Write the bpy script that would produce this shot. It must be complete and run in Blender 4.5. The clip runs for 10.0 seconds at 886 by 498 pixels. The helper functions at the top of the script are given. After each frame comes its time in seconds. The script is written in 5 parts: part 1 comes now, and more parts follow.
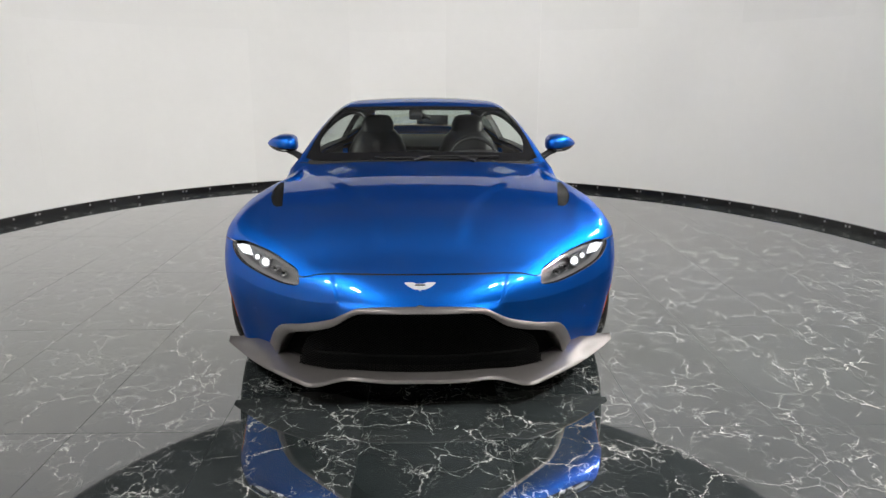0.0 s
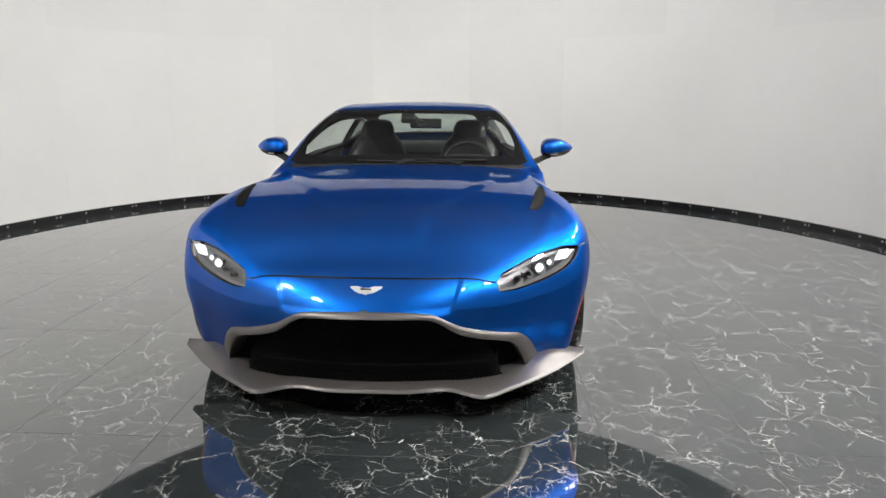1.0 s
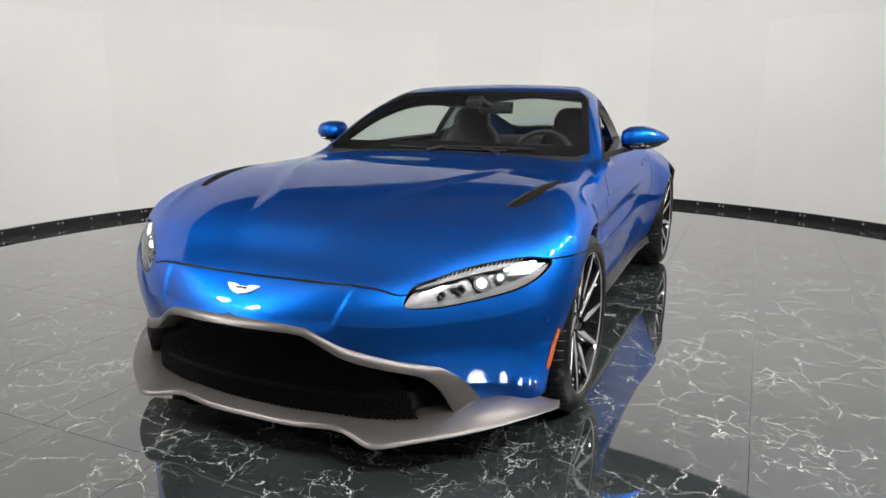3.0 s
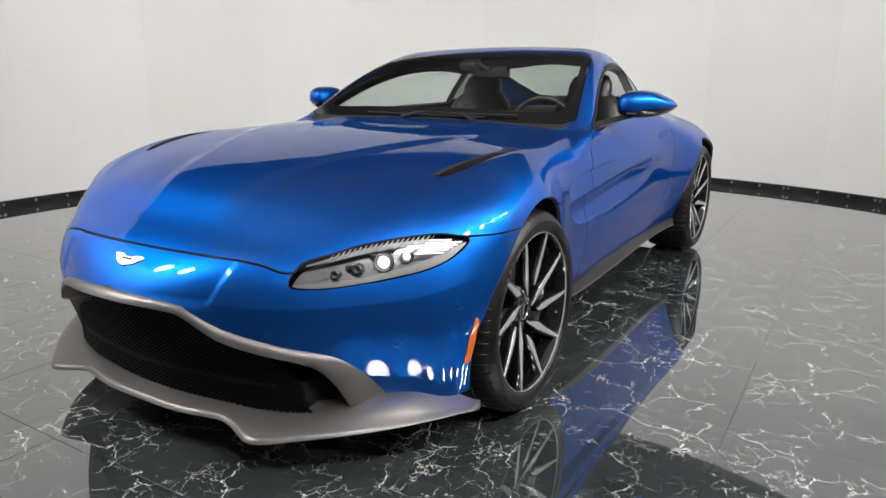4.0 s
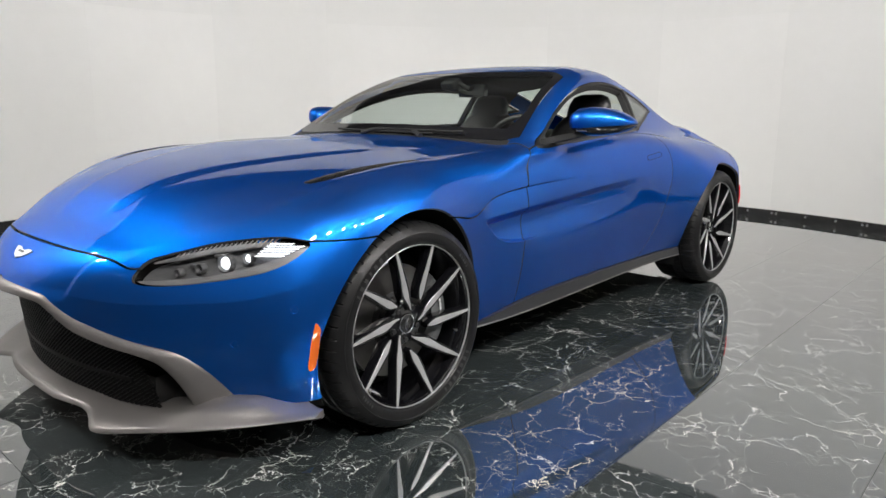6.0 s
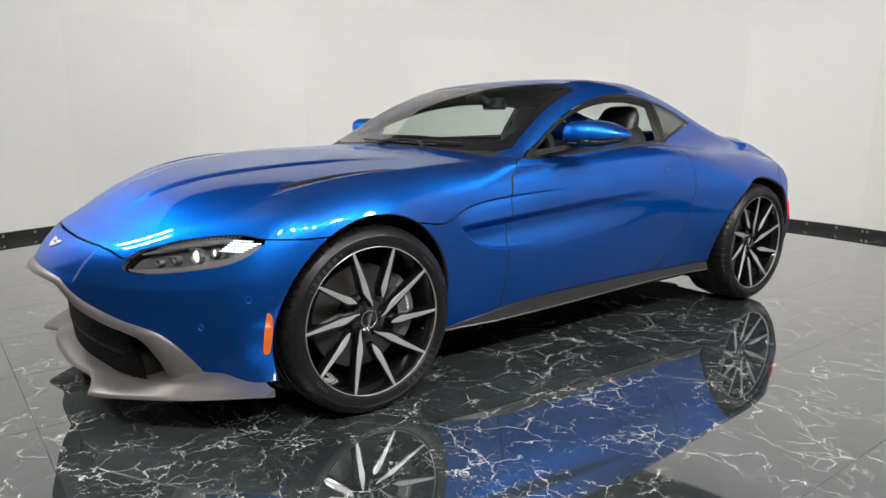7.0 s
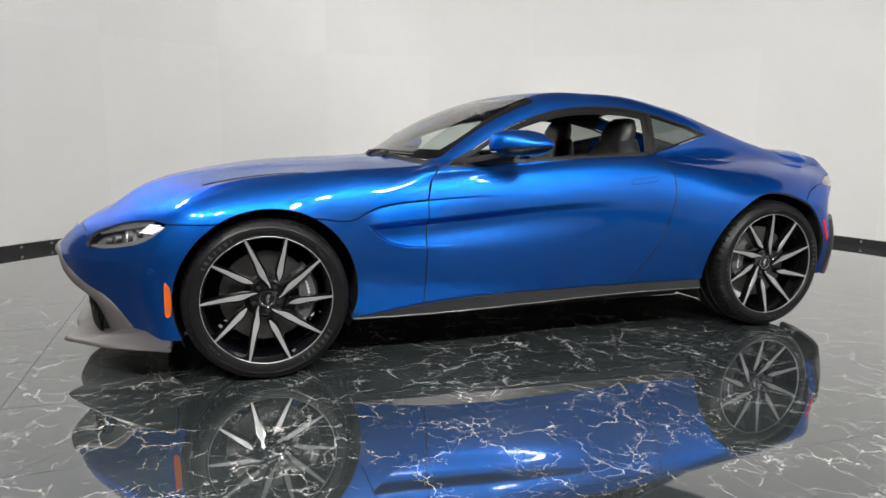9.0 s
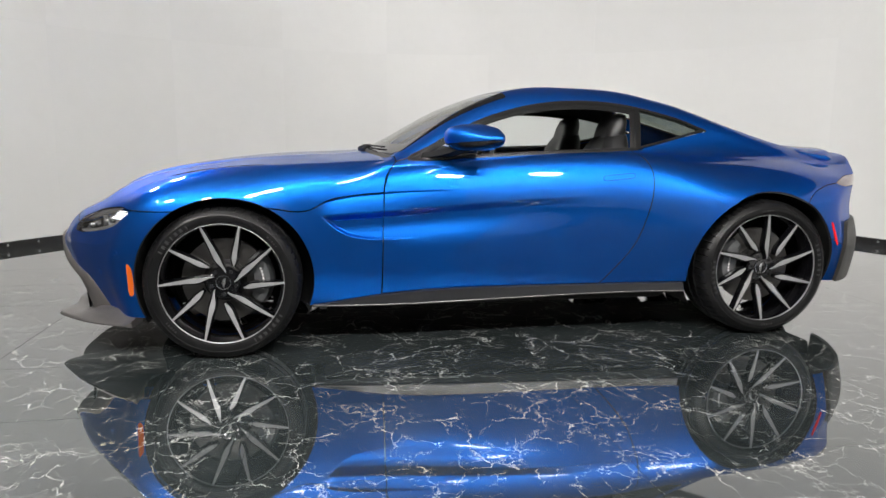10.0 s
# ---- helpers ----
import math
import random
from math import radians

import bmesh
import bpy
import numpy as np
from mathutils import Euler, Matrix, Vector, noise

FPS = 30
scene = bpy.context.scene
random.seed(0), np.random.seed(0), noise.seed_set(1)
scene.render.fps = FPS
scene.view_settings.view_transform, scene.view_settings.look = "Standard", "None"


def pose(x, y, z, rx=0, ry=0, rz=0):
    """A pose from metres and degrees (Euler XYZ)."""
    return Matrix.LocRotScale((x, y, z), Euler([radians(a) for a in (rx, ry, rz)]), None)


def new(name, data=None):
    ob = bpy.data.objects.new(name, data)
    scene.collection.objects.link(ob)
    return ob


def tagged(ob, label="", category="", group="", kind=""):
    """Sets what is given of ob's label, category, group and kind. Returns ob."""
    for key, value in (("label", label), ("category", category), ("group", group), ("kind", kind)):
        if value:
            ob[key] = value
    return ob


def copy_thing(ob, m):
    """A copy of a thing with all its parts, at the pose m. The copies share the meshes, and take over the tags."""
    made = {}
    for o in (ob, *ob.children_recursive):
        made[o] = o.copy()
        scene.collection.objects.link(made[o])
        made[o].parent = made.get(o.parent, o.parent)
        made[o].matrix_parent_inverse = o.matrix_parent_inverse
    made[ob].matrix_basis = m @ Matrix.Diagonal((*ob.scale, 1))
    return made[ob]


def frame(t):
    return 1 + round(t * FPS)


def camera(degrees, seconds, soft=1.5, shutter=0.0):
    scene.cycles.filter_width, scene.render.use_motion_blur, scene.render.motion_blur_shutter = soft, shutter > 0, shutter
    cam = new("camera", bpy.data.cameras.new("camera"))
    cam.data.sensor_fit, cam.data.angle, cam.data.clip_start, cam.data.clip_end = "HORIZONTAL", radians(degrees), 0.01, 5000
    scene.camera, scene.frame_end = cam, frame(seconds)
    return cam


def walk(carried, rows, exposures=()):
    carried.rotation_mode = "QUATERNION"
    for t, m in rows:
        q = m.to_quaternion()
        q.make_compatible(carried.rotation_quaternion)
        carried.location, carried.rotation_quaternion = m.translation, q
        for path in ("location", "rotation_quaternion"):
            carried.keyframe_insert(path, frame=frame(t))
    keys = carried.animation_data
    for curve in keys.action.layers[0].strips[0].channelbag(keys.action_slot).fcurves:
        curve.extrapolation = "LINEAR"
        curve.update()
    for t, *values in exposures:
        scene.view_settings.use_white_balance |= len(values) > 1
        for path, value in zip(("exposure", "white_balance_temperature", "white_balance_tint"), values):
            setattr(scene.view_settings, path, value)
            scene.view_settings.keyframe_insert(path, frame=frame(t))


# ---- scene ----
cam = camera(65.8, 10.0)
ROWS = [
    (0.0, 0.029, -3.669, 1.477, -1.38, -14.33, -0.09),
    (0.5, 0.221, -3.635, 1.444, -0.12, -13.93, -0.04),
    (1.0, 0.459, -3.519, 1.396, 3.11, -13.18, -0.06),
    (1.5, 0.716, -3.315, 1.341, 7.34, -12.29, -0.01),
    (2.0, 1.000, -3.124, 1.306, 12.58, -12.01, -0.00),
    (2.5, 1.267, -2.870, 1.249, 18.97, -11.79, -0.05),
    (4.0, 1.853, -2.052, 1.127, 31.65, -14.05, -0.15),
    (4.5, 1.955, -1.935, 1.081, 33.75, -14.10, -0.24),
    (5.0, 2.103, -1.824, 1.077, 35.41, -13.32, -0.33),
    (5.5, 2.267, -1.686, 1.049, 37.91, -12.09, -0.35),
    (7.0, 2.988, -1.263, 1.073, 52.34, -10.76, -0.38),
    (7.5, 3.229, -1.052, 1.068, 56.80, -10.00, -0.38),
    (8.0, 3.477, -0.814, 1.060, 61.39, -9.46, -0.32),
    (8.5, 3.670, -0.529, 1.051, 66.20, -9.29, -0.27),
    (9.0, 3.872, -0.217, 1.036, 71.13, -9.22, -0.26),
    (9.5, 4.001, 0.153, 1.035, 76.09, -9.37, -0.30),
    (10.0, 4.106, 0.506, 1.009, 80.95, -9.18, -0.32),
]
walk(cam, [(t, pose(x, y, z, 90 + pitch, roll, yaw)) for t, x, y, z, yaw, pitch, roll in ROWS])

# ---- world and light ----
world = bpy.data.worlds.new("studio_world")
world.use_nodes = True
world.node_tree.nodes["Background"].inputs[0].default_value = (0.9, 0.95, 1.0, 1)
world.node_tree.nodes["Background"].inputs[1].default_value = 0.05
scene.world = world
scene.view_settings.exposure = 0.0
LAMP_GLOW = 235.0


# ---- materials ----
def material(name, color, rough=0.5, metal=0.0, coat=0.0, coat_rough=0.03, spec=0.5):
    m = bpy.data.materials.new(name)
    m.use_nodes = True
    b = m.node_tree.nodes["Principled BSDF"]
    b.inputs["Base Color"].default_value = (*color, 1)
    b.inputs["Roughness"].default_value = rough
    b.inputs["Metallic"].default_value = metal
    b.inputs["Coat Weight"].default_value = coat
    b.inputs["Coat Roughness"].default_value = coat_rough
    b.inputs["Specular IOR Level"].default_value = spec
    return m


def node(m, kind, **values):
    n = m.node_tree.nodes.new(kind)
    for key, value in values.items():
        if key in n.inputs:
            n.inputs[key].default_value = value
    return n


def join(m, a, b):
    m.node_tree.links.new(a, b)


def shader(m):
    return m.node_tree.nodes["Principled BSDF"]


def coords(m):
    return node(m, "ShaderNodeTexCoord").outputs["Object"]


def ramp(m, src, stops):
    r = node(m, "ShaderNodeValToRGB")
    while len(r.color_ramp.elements) < len(stops):
        r.color_ramp.elements.new(0.5)
    for e, (p, c) in zip(r.color_ramp.elements, stops):
        e.position, e.color = p, (*c, 1)
    join(m, src, r.inputs[0])
    return r.outputs[0]


def math_node(m, op, a, b=None, clamp=False):
    n = node(m, "ShaderNodeMath")
    n.operation, n.use_clamp = op, clamp
    for i, v in enumerate((a, b)):
        if v is None:
            continue
        if isinstance(v, (int, float)):
            n.inputs[i].default_value = v
        else:
            join(m, v, n.inputs[i])
    return n.outputs[0]


def wear(m, scale, amount, bump=0.0, bump_scale=None, rough=None):
    """Two scales of uneven colour, and fine relief."""
    b = shader(m)
    co = coords(m)
    base = tuple(b.inputs["Base Color"].default_value)[:3]
    n1 = node(m, "ShaderNodeTexNoise", Scale=scale, Detail=4.0)
    n2 = node(m, "ShaderNodeTexNoise", Scale=scale * 9, Detail=3.0)
    join(m, co, n1.inputs["Vector"])
    join(m, co, n2.inputs["Vector"])
    mix = math_node(m, "ADD", math_node(m, "MULTIPLY", n1.outputs[0], 0.65), math_node(m, "MULTIPLY", n2.outputs[0], 0.35))
    lo = tuple(c * (1 - amount) for c in base)
    hi = tuple(min(1, c * (1 + amount)) for c in base)
    join(m, ramp(m, mix, [(0.3, lo), (0.7, hi)]), b.inputs["Base Color"])
    if rough:
        join(m, math_node(m, "ADD", math_node(m, "MULTIPLY", mix, rough * 2), b.inputs["Roughness"].default_value - rough), b.inputs["Roughness"])
    if bump:
        n3 = node(m, "ShaderNodeTexNoise", Scale=bump_scale or scale * 30, Detail=2.0)
        join(m, co, n3.inputs["Vector"])
        bp = node(m, "ShaderNodeBump", Strength=bump, Distance=0.002)
        join(m, n3.outputs[0], bp.inputs["Height"])
        join(m, bp.outputs[0], b.inputs["Normal"])
    return m


def paint_material():
    m = material("blue_metallic_paint", (0.002, 0.10, 0.50), 0.43, 1.0, 0.74, 0.012)
    b = shader(m)
    b.inputs["Specular Tint"].default_value = (0.01, 0.36, 0.78, 1)
    b.inputs["Coat IOR"].default_value = 1.48
    co = coords(m)
    flake = node(m, "ShaderNodeTexVoronoi", Scale=1400.0)
    join(m, co, flake.inputs["Vector"])
    soft = node(m, "ShaderNodeTexNoise", Scale=3.0, Detail=3.0)
    join(m, co, soft.inputs["Vector"])
    mix = math_node(m, "ADD", math_node(m, "MULTIPLY", flake.outputs["Color"], 0.5), math_node(m, "MULTIPLY", soft.outputs[0], 0.5))
    join(m, ramp(m, mix, [(0.25, (0.0040, 0.098, 0.455)), (0.75, (0.0060, 0.134, 0.60))]), b.inputs["Base Color"])
    return m


def marble_material():
    m = material("dark_veined_marble", (0.03, 0.035, 0.035), 0.05, 0.0, 0.0)
    b = shader(m)
    b.inputs["IOR"].default_value = 1.85
    b.inputs["Coat Weight"].default_value = 1.0
    b.inputs["Coat Roughness"].default_value = 0.02
    co = coords(m)
    info = node(m, "ShaderNodeObjectInfo")
    off = node(m, "ShaderNodeCombineXYZ")
    for i, k in enumerate((37.0, 91.0, 53.0)):
        join(m, math_node(m, "MULTIPLY", info.outputs["Random"], k), off.inputs[i])
    add = node(m, "ShaderNodeVectorMath")
    add.operation = "ADD"
    join(m, co, add.inputs[0])
    join(m, off.outputs[0], add.inputs[1])

    def edges(scale, warp, warp_scale):
        """How far from the jagged borders of a cracked pattern."""
        w = node(m, "ShaderNodeTexNoise", Scale=warp_scale, Detail=8.0, Roughness=0.62)
        join(m, add.outputs[0], w.inputs["Vector"])
        sub = node(m, "ShaderNodeVectorMath")
        sub.operation = "MULTIPLY_ADD"
        join(m, w.outputs["Color"], sub.inputs[0])
        sub.inputs[1].default_value = (warp, warp, warp)
        join(m, add.outputs[0], sub.inputs[2])
        v = node(m, "ShaderNodeTexVoronoi", Scale=scale)
        v.feature = "DISTANCE_TO_EDGE"
        join(m, sub.outputs[0], v.inputs["Vector"])
        return v.outputs["Distance"]

    def noise(scale, detail=4.0, rough=0.5):
        n = node(m, "ShaderNodeTexNoise", Scale=scale, Detail=detail, Roughness=rough)
        join(m, add.outputs[0], n.inputs["Vector"])
        return n.outputs[0]

    def line(dist, width, gate):
        wide = math_node(m, "MULTIPLY", gate, width)
        return math_node(m, "DIVIDE", math_node(m, "SUBTRACT", wide, dist), width * 0.45, True)

    def gate(src, low, gain):
        return math_node(m, "MULTIPLY", math_node(m, "SUBTRACT", src, low), gain, True)

    big = edges(3.2, 0.25, 4.2)
    mid = edges(7.5, 0.16, 8.0)
    fine = edges(18.0, 0.09, 15.0)
    cloud_out = noise(2.4, 6.0)
    near = math_node(m, "SUBTRACT", 1.0, math_node(m, "MULTIPLY", big, 3.6), True)
    patch = math_node(m, "MULTIPLY", gate(noise(3.2, 4.0), 0.36, 7.0), near)
    a = line(big, 0.0048, gate(noise(5.5, 5.0), 0.40, 6.0))
    c = line(mid, 0.0092, math_node(m, "MULTIPLY", gate(noise(6.5, 5.0), 0.41, 7.0), gate(cloud_out, 0.38, 6.0)))
    d = line(fine, 0.0165, math_node(m, "MULTIPLY", gate(noise(12.0, 5.0), 0.41, 7.0), patch))
    total = math_node(m, "MAXIMUM", math_node(m, "MAXIMUM", a, math_node(m, "MULTIPLY", c, 0.85)), math_node(m, "MULTIPLY", d, 0.75))
    ground = ramp(m, cloud_out, [(0.3, (0.017, 0.022, 0.023)), (0.7, (0.042, 0.050, 0.052))])
    mix = node(m, "ShaderNodeMix")
    mix.data_type = "RGBA"
    join(m, math_node(m, "MULTIPLY", total, 0.9), mix.inputs[0])
    join(m, ground, mix.inputs[6])
    mix.inputs[7].default_value = (0.78, 0.78, 0.74, 1)
    join(m, mix.outputs[2], b.inputs["Base Color"])
    smear = node(m, "ShaderNodeTexNoise", Scale=1.7, Detail=5.0)
    join(m, co, smear.inputs["Vector"])
    join(m, math_node(m, "ADD", math_node(m, "MULTIPLY", smear.outputs[0], 0.05), 0.01), b.inputs["Roughness"])
    return m


def wall_material():
    m = material("white_painted_board", (0.80, 0.80, 0.78), 0.55)
    b = shader(m)
    co = coords(m)
    n1 = node(m, "ShaderNodeTexNoise", Scale=0.7, Detail=5.0)
    n2 = node(m, "ShaderNodeTexNoise", Scale=9.0, Detail=4.0)
    join(m, co, n1.inputs["Vector"])
    join(m, co, n2.inputs["Vector"])
    mix = math_node(m, "ADD", math_node(m, "MULTIPLY", n1.outputs[0], 0.8), math_node(m, "MULTIPLY", n2.outputs[0], 0.2))
    tone = math_node(m, "ADD", math_node(m, "MULTIPLY", node(m, "ShaderNodeObjectInfo").outputs["Random"], 0.18), math_node(m, "MULTIPLY", mix, 0.75))
    join(m, ramp(m, tone, [(0.3, (0.755, 0.755, 0.742)), (0.75, (0.835, 0.833, 0.820))]), b.inputs["Base Color"])
    bp = node(m, "ShaderNodeBump", Strength=0.12, Distance=0.004)
    join(m, n2.outputs[0], bp.inputs["Height"])
    join(m, bp.outputs[0], b.inputs["Normal"])
    return m


def glass_material(name, tint, alpha):
    """Thin car glass: mostly clear, with a sharp sheen."""
    m = bpy.data.materials.new(name)
    m.use_nodes = True
    nt = m.node_tree
    nt.nodes.clear()
    out = nt.nodes.new("ShaderNodeOutputMaterial")
    clear = nt.nodes.new("ShaderNodeBsdfTransparent")
    clear.inputs[0].default_value = (*tint, 1)
    gloss = nt.nodes.new("ShaderNodeBsdfGlossy")
    gloss.inputs["Roughness"].default_value = 0.01
    fres = nt.nodes.new("ShaderNodeLayerWeight")
    fres.inputs[0].default_value = 0.5
    power = nt.nodes.new("ShaderNodeMath")
    power.operation = "POWER"
    power.inputs[1].default_value = 5.0
    boost = nt.nodes.new("ShaderNodeMath")
    boost.operation = "MULTIPLY_ADD"
    boost.inputs[1].default_value, boost.inputs[2].default_value = 0.9, 0.075 + alpha
    boost.use_clamp = True
    join(m, fres.outputs["Facing"], power.inputs[0])
    mix = nt.nodes.new("ShaderNodeMixShader")
    join(m, power.outputs[0], boost.inputs[0])
    join(m, boost.outputs[0], mix.inputs[0])
    join(m, clear.outputs[0], mix.inputs[1])
    join(m, gloss.outputs[0], mix.inputs[2])
    join(m, mix.outputs[0], out.inputs[0])
    return m


def glow_material(name, color, strength):
    m = material(name, color, 0.5)
    shader(m).inputs["Emission Color"].default_value = (*color, 1)
    shader(m).inputs["Emission Strength"].default_value = strength
    return m


PAINT = paint_material()
MARBLE = marble_material()
WALL = wall_material()
GROUT = wear(material("grey_grout", (0.03, 0.032, 0.032), 0.7), 8, 0.3)
CEILING_DARK = wear(material("dark_ceiling_paint", (0.31, 0.313, 0.317), 0.85), 1.5, 0.15)
# greys of the added ring walls, set for what paint and floor mirror
UNSEEN_UPPER = wear(material("grey_unseen_upper_wall", (0.48, 0.483, 0.487), 0.85), 1.5, 0.12)
UNSEEN_OUTER = wear(material("grey_unseen_outer_wall", (0.24, 0.24, 0.24), 0.8), 1.5, 0.1)
BLACK_TRIM = wear(material("black_lacquered_board", (0.008, 0.008, 0.009), 0.22), 3, 0.3, rough=0.08)
BOLT = material("steel_bolt", (0.28, 0.28, 0.28), 0.35, 1.0)
SATIN = wear(material("satin_bronze_grey", (0.160, 0.150, 0.146), 0.42, 0.65), 4, 0.08, 0.06, 500)
SILL = wear(material("satin_black_plastic", (0.014, 0.0145, 0.016), 0.30), 6, 0.15, 0.05, 400)
GLOSS_BLACK = material("gloss_black", (0.004, 0.004, 0.005), 0.12, 0.0, 1.0)
MATT_BLACK = wear(material("matt_black_plastic", (0.010, 0.010, 0.011), 0.6), 5, 0.2)
FRAME_BLACK = material("satin_black_frame", (0.006, 0.006, 0.0065), 0.45, spec=0.3)
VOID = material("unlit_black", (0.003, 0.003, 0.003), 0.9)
RUBBER = wear(material("tyre_rubber", (0.006, 0.006, 0.0065), 0.40, spec=0.28), 14, 0.25, 0.12, 300, 0.06)
SIDEWALL = wear(material("sidewall_marking", (0.035, 0.035, 0.036), 0.4), 20, 0.2)
MACHINED = wear(material("machined_alloy", (0.47, 0.47, 0.48), 0.34, 0.6), 30, 0.05)
DISC = wear(material("cast_iron_disc", (0.16, 0.155, 0.15), 0.38, 0.9), 20, 0.15)
CALIPER = wear(material("grey_caliper", (0.14, 0.145, 0.15), 0.35, 0.5), 9, 0.1)
CHROME = material("chrome", (0.75, 0.75, 0.77), 0.10, 1.0)
EMBLEM_SILVER = material("polished_silver_emblem", (0.80, 0.81, 0.83), 0.34, 0.55)
WHITE_PRINT = material("white_print", (0.7, 0.7, 0.7), 0.5)
LEATHER = wear(material("black_leather", (0.014, 0.014, 0.015), 0.42), 7, 0.2, 0.3, 260)
DASH = wear(material("dark_dashboard", (0.020, 0.020, 0.021), 0.55), 6, 0.2, 0.2, 300)
SCREEN_GLASS = glass_material("windscreen_glass", (0.78, 0.85, 0.81), 0.0)
DOOR_GLASS = glass_material("clear_door_glass", (0.90, 0.93, 0.92), 0.0)
SIDE_GLASS = glass_material("tinted_glass", (0.30, 0.33, 0.32), 0.0)
LENS_GLASS = glass_material("clear_lens", (0.97, 0.97, 0.97), 0.03)
FRIT = material("black_glass_border", (0.005, 0.005, 0.006), 0.08, 0.0, 0.0, 0.03, 0.35)
MESH_BLACK = material("black_grille_plastic", (0.004, 0.004, 0.004), 0.5, 0.0, 0.0, 0.03, 0.18)
LAMP_HOUSING = wear(material("lamp_housing", (0.13, 0.132, 0.137), 0.34, 0.6), 12, 0.15)
LAMP_BROW = wear(material("satin_chrome_lamp_brow", (0.21, 0.21, 0.218), 0.38, 0.5), 20, 0.06)
LED_WHITE = glow_material("white_led", (0.92, 0.96, 1.0), 2.2)
LED_SOFT = glow_material("daylight_strip", (0.92, 0.95, 1.0), 1.1)
AMBER = material("amber_marker", (0.62, 0.115, 0.005), 0.2, 0.0, 1.0)
shader(AMBER).inputs["Emission Color"].default_value = (1.0, 0.22, 0.01, 1)
shader(AMBER).inputs["Emission Strength"].default_value = 0.02
DIFFUSER_GREY = wear(material("grey_diffuser_plastic", (0.062, 0.060, 0.058), 0.45), 8, 0.12, 0.05, 400)
TAIL_LENS = material("smoked_clear_lens", (0.15, 0.105, 0.115), 0.12, 0.0, 1.0)
# black for the wipers, and for the shade coloured into panel gaps
GAP_SHADE_WIPER = material("gap_shade_and_wiper_black", (0.004, 0.004, 0.005), 0.7)
RED = glow_material("red_marker", (0.75, 0.01, 0.015), 0.22)
LAMP_PANEL = glow_material("lamp_panel", (1.0, 0.97, 0.93), LAMP_GLOW)


# ---- mesh helpers ----
def link_mesh(name, verts, faces, mat, parent=None, label="", smooth=False, normals=None):
    me = bpy.data.meshes.new(name)
    me.from_pydata([tuple(map(float, v)) for v in verts], [], [tuple(int(i) for i in f) for f in faces])
    me.materials.append(mat)
    if smooth or normals is not None:
        me.polygons.foreach_set("use_smooth", [True] * len(me.polygons))
    me.update()
    if normals is not None:
        me.normals_split_custom_set_from_vertices([tuple(map(float, n)) for n in normals])
    ob = new(name, me)
    if parent:
        ob.parent = parent
    return tagged(ob, label)


def part(name, bm, mat, parent=None, label="", smooth=True, angle=35):
    """Links a bmesh as one mesh object under a thing or a part."""
    me = bpy.data.meshes.new(name)
    bmesh.ops.recalc_face_normals(bm, faces=bm.faces)
    lim = radians(angle)
    for e in bm.edges:
        if len(e.link_faces) == 2 and e.calc_face_angle(0) > lim:
            e.smooth = False
    for f in bm.faces:
        f.smooth = smooth
    bm.to_mesh(me)
    bm.free()
    me.materials.append(mat)
    ob = new(name, me)
    if parent:
        ob.parent = parent
    return tagged(ob, label)


def box(bm, size, at=(0, 0, 0), rot=(0, 0, 0), bevel=0.0, seg=2):
    r = bmesh.ops.create_cube(bm, size=1)
    vs = r["verts"]
    bmesh.ops.scale(bm, vec=size, verts=vs)
    if bevel:
        es = list({e for v in vs for e in v.link_edges})
        g = bmesh.ops.bevel(bm, geom=es, offset=bevel, segments=seg, affect="EDGES", profile=0.6)
        vs = list({v for f in g["faces"] for v in f.verts} | {v for v in vs if v.is_valid})
    bmesh.ops.transform(bm, matrix=pose(*at, *rot), verts=vs)
    return vs


def revolve(bm, profile, steps, axis="x", centre=(0, 0, 0), closed=False):
    """Turns a profile of (along, radius) round an axis."""
    rings = []
    for k in range(steps):
        a = 2 * math.pi * k / steps
        ring = []
        for s, r in profile:
            p = (s, r * math.cos(a), r * math.sin(a)) if axis == "x" else (r * math.cos(a), r * math.sin(a), s)
            ring.append(bm.verts.new(Vector(p) + Vector(centre)))
        rings.append(ring)
    n = len(profile)
    for k in range(steps):
        a, b = rings[k], rings[(k + 1) % steps]
        for i in range(n if closed else n - 1):
            j = (i + 1) % n
            bm.faces.new((a[i], a[j], b[j], b[i]))


def tube(bm, pts, radius, sides=8, closed=False, flat=1.0):
    """A round bar along points; radius may be one per point."""
    pts = [Vector(p) for p in pts]
    n = len(pts)
    rad = radius if isinstance(radius, (list, tuple)) else [radius] * n
    rings = []
    for i, p in enumerate(pts):
        d = (pts[(i + 1) % n] - pts[i - 1]) if closed else (pts[min(i + 1, n - 1)] - pts[max(i - 1, 0)])
        d.normalize()
        up = Vector((0, 0, 1)) if abs(d.z) < 0.9 else Vector((0, 1, 0))
        s = d.cross(up).normalized()
        u = s.cross(d)
        rings.append([bm.verts.new(p + (s * math.cos(2 * math.pi * k / sides) + u * math.sin(2 * math.pi * k / sides) * flat) * rad[i]) for k in range(sides)])
    for i in range(n if closed else n - 1):
        a, b = rings[i], rings[(i + 1) % n]
        for k in range(sides):
            bm.faces.new((a[k], a[(k + 1) % sides], b[(k + 1) % sides], b[k]))
    if not closed:
        bm.faces.new(rings[0])
        bm.faces.new(list(reversed(rings[-1])))


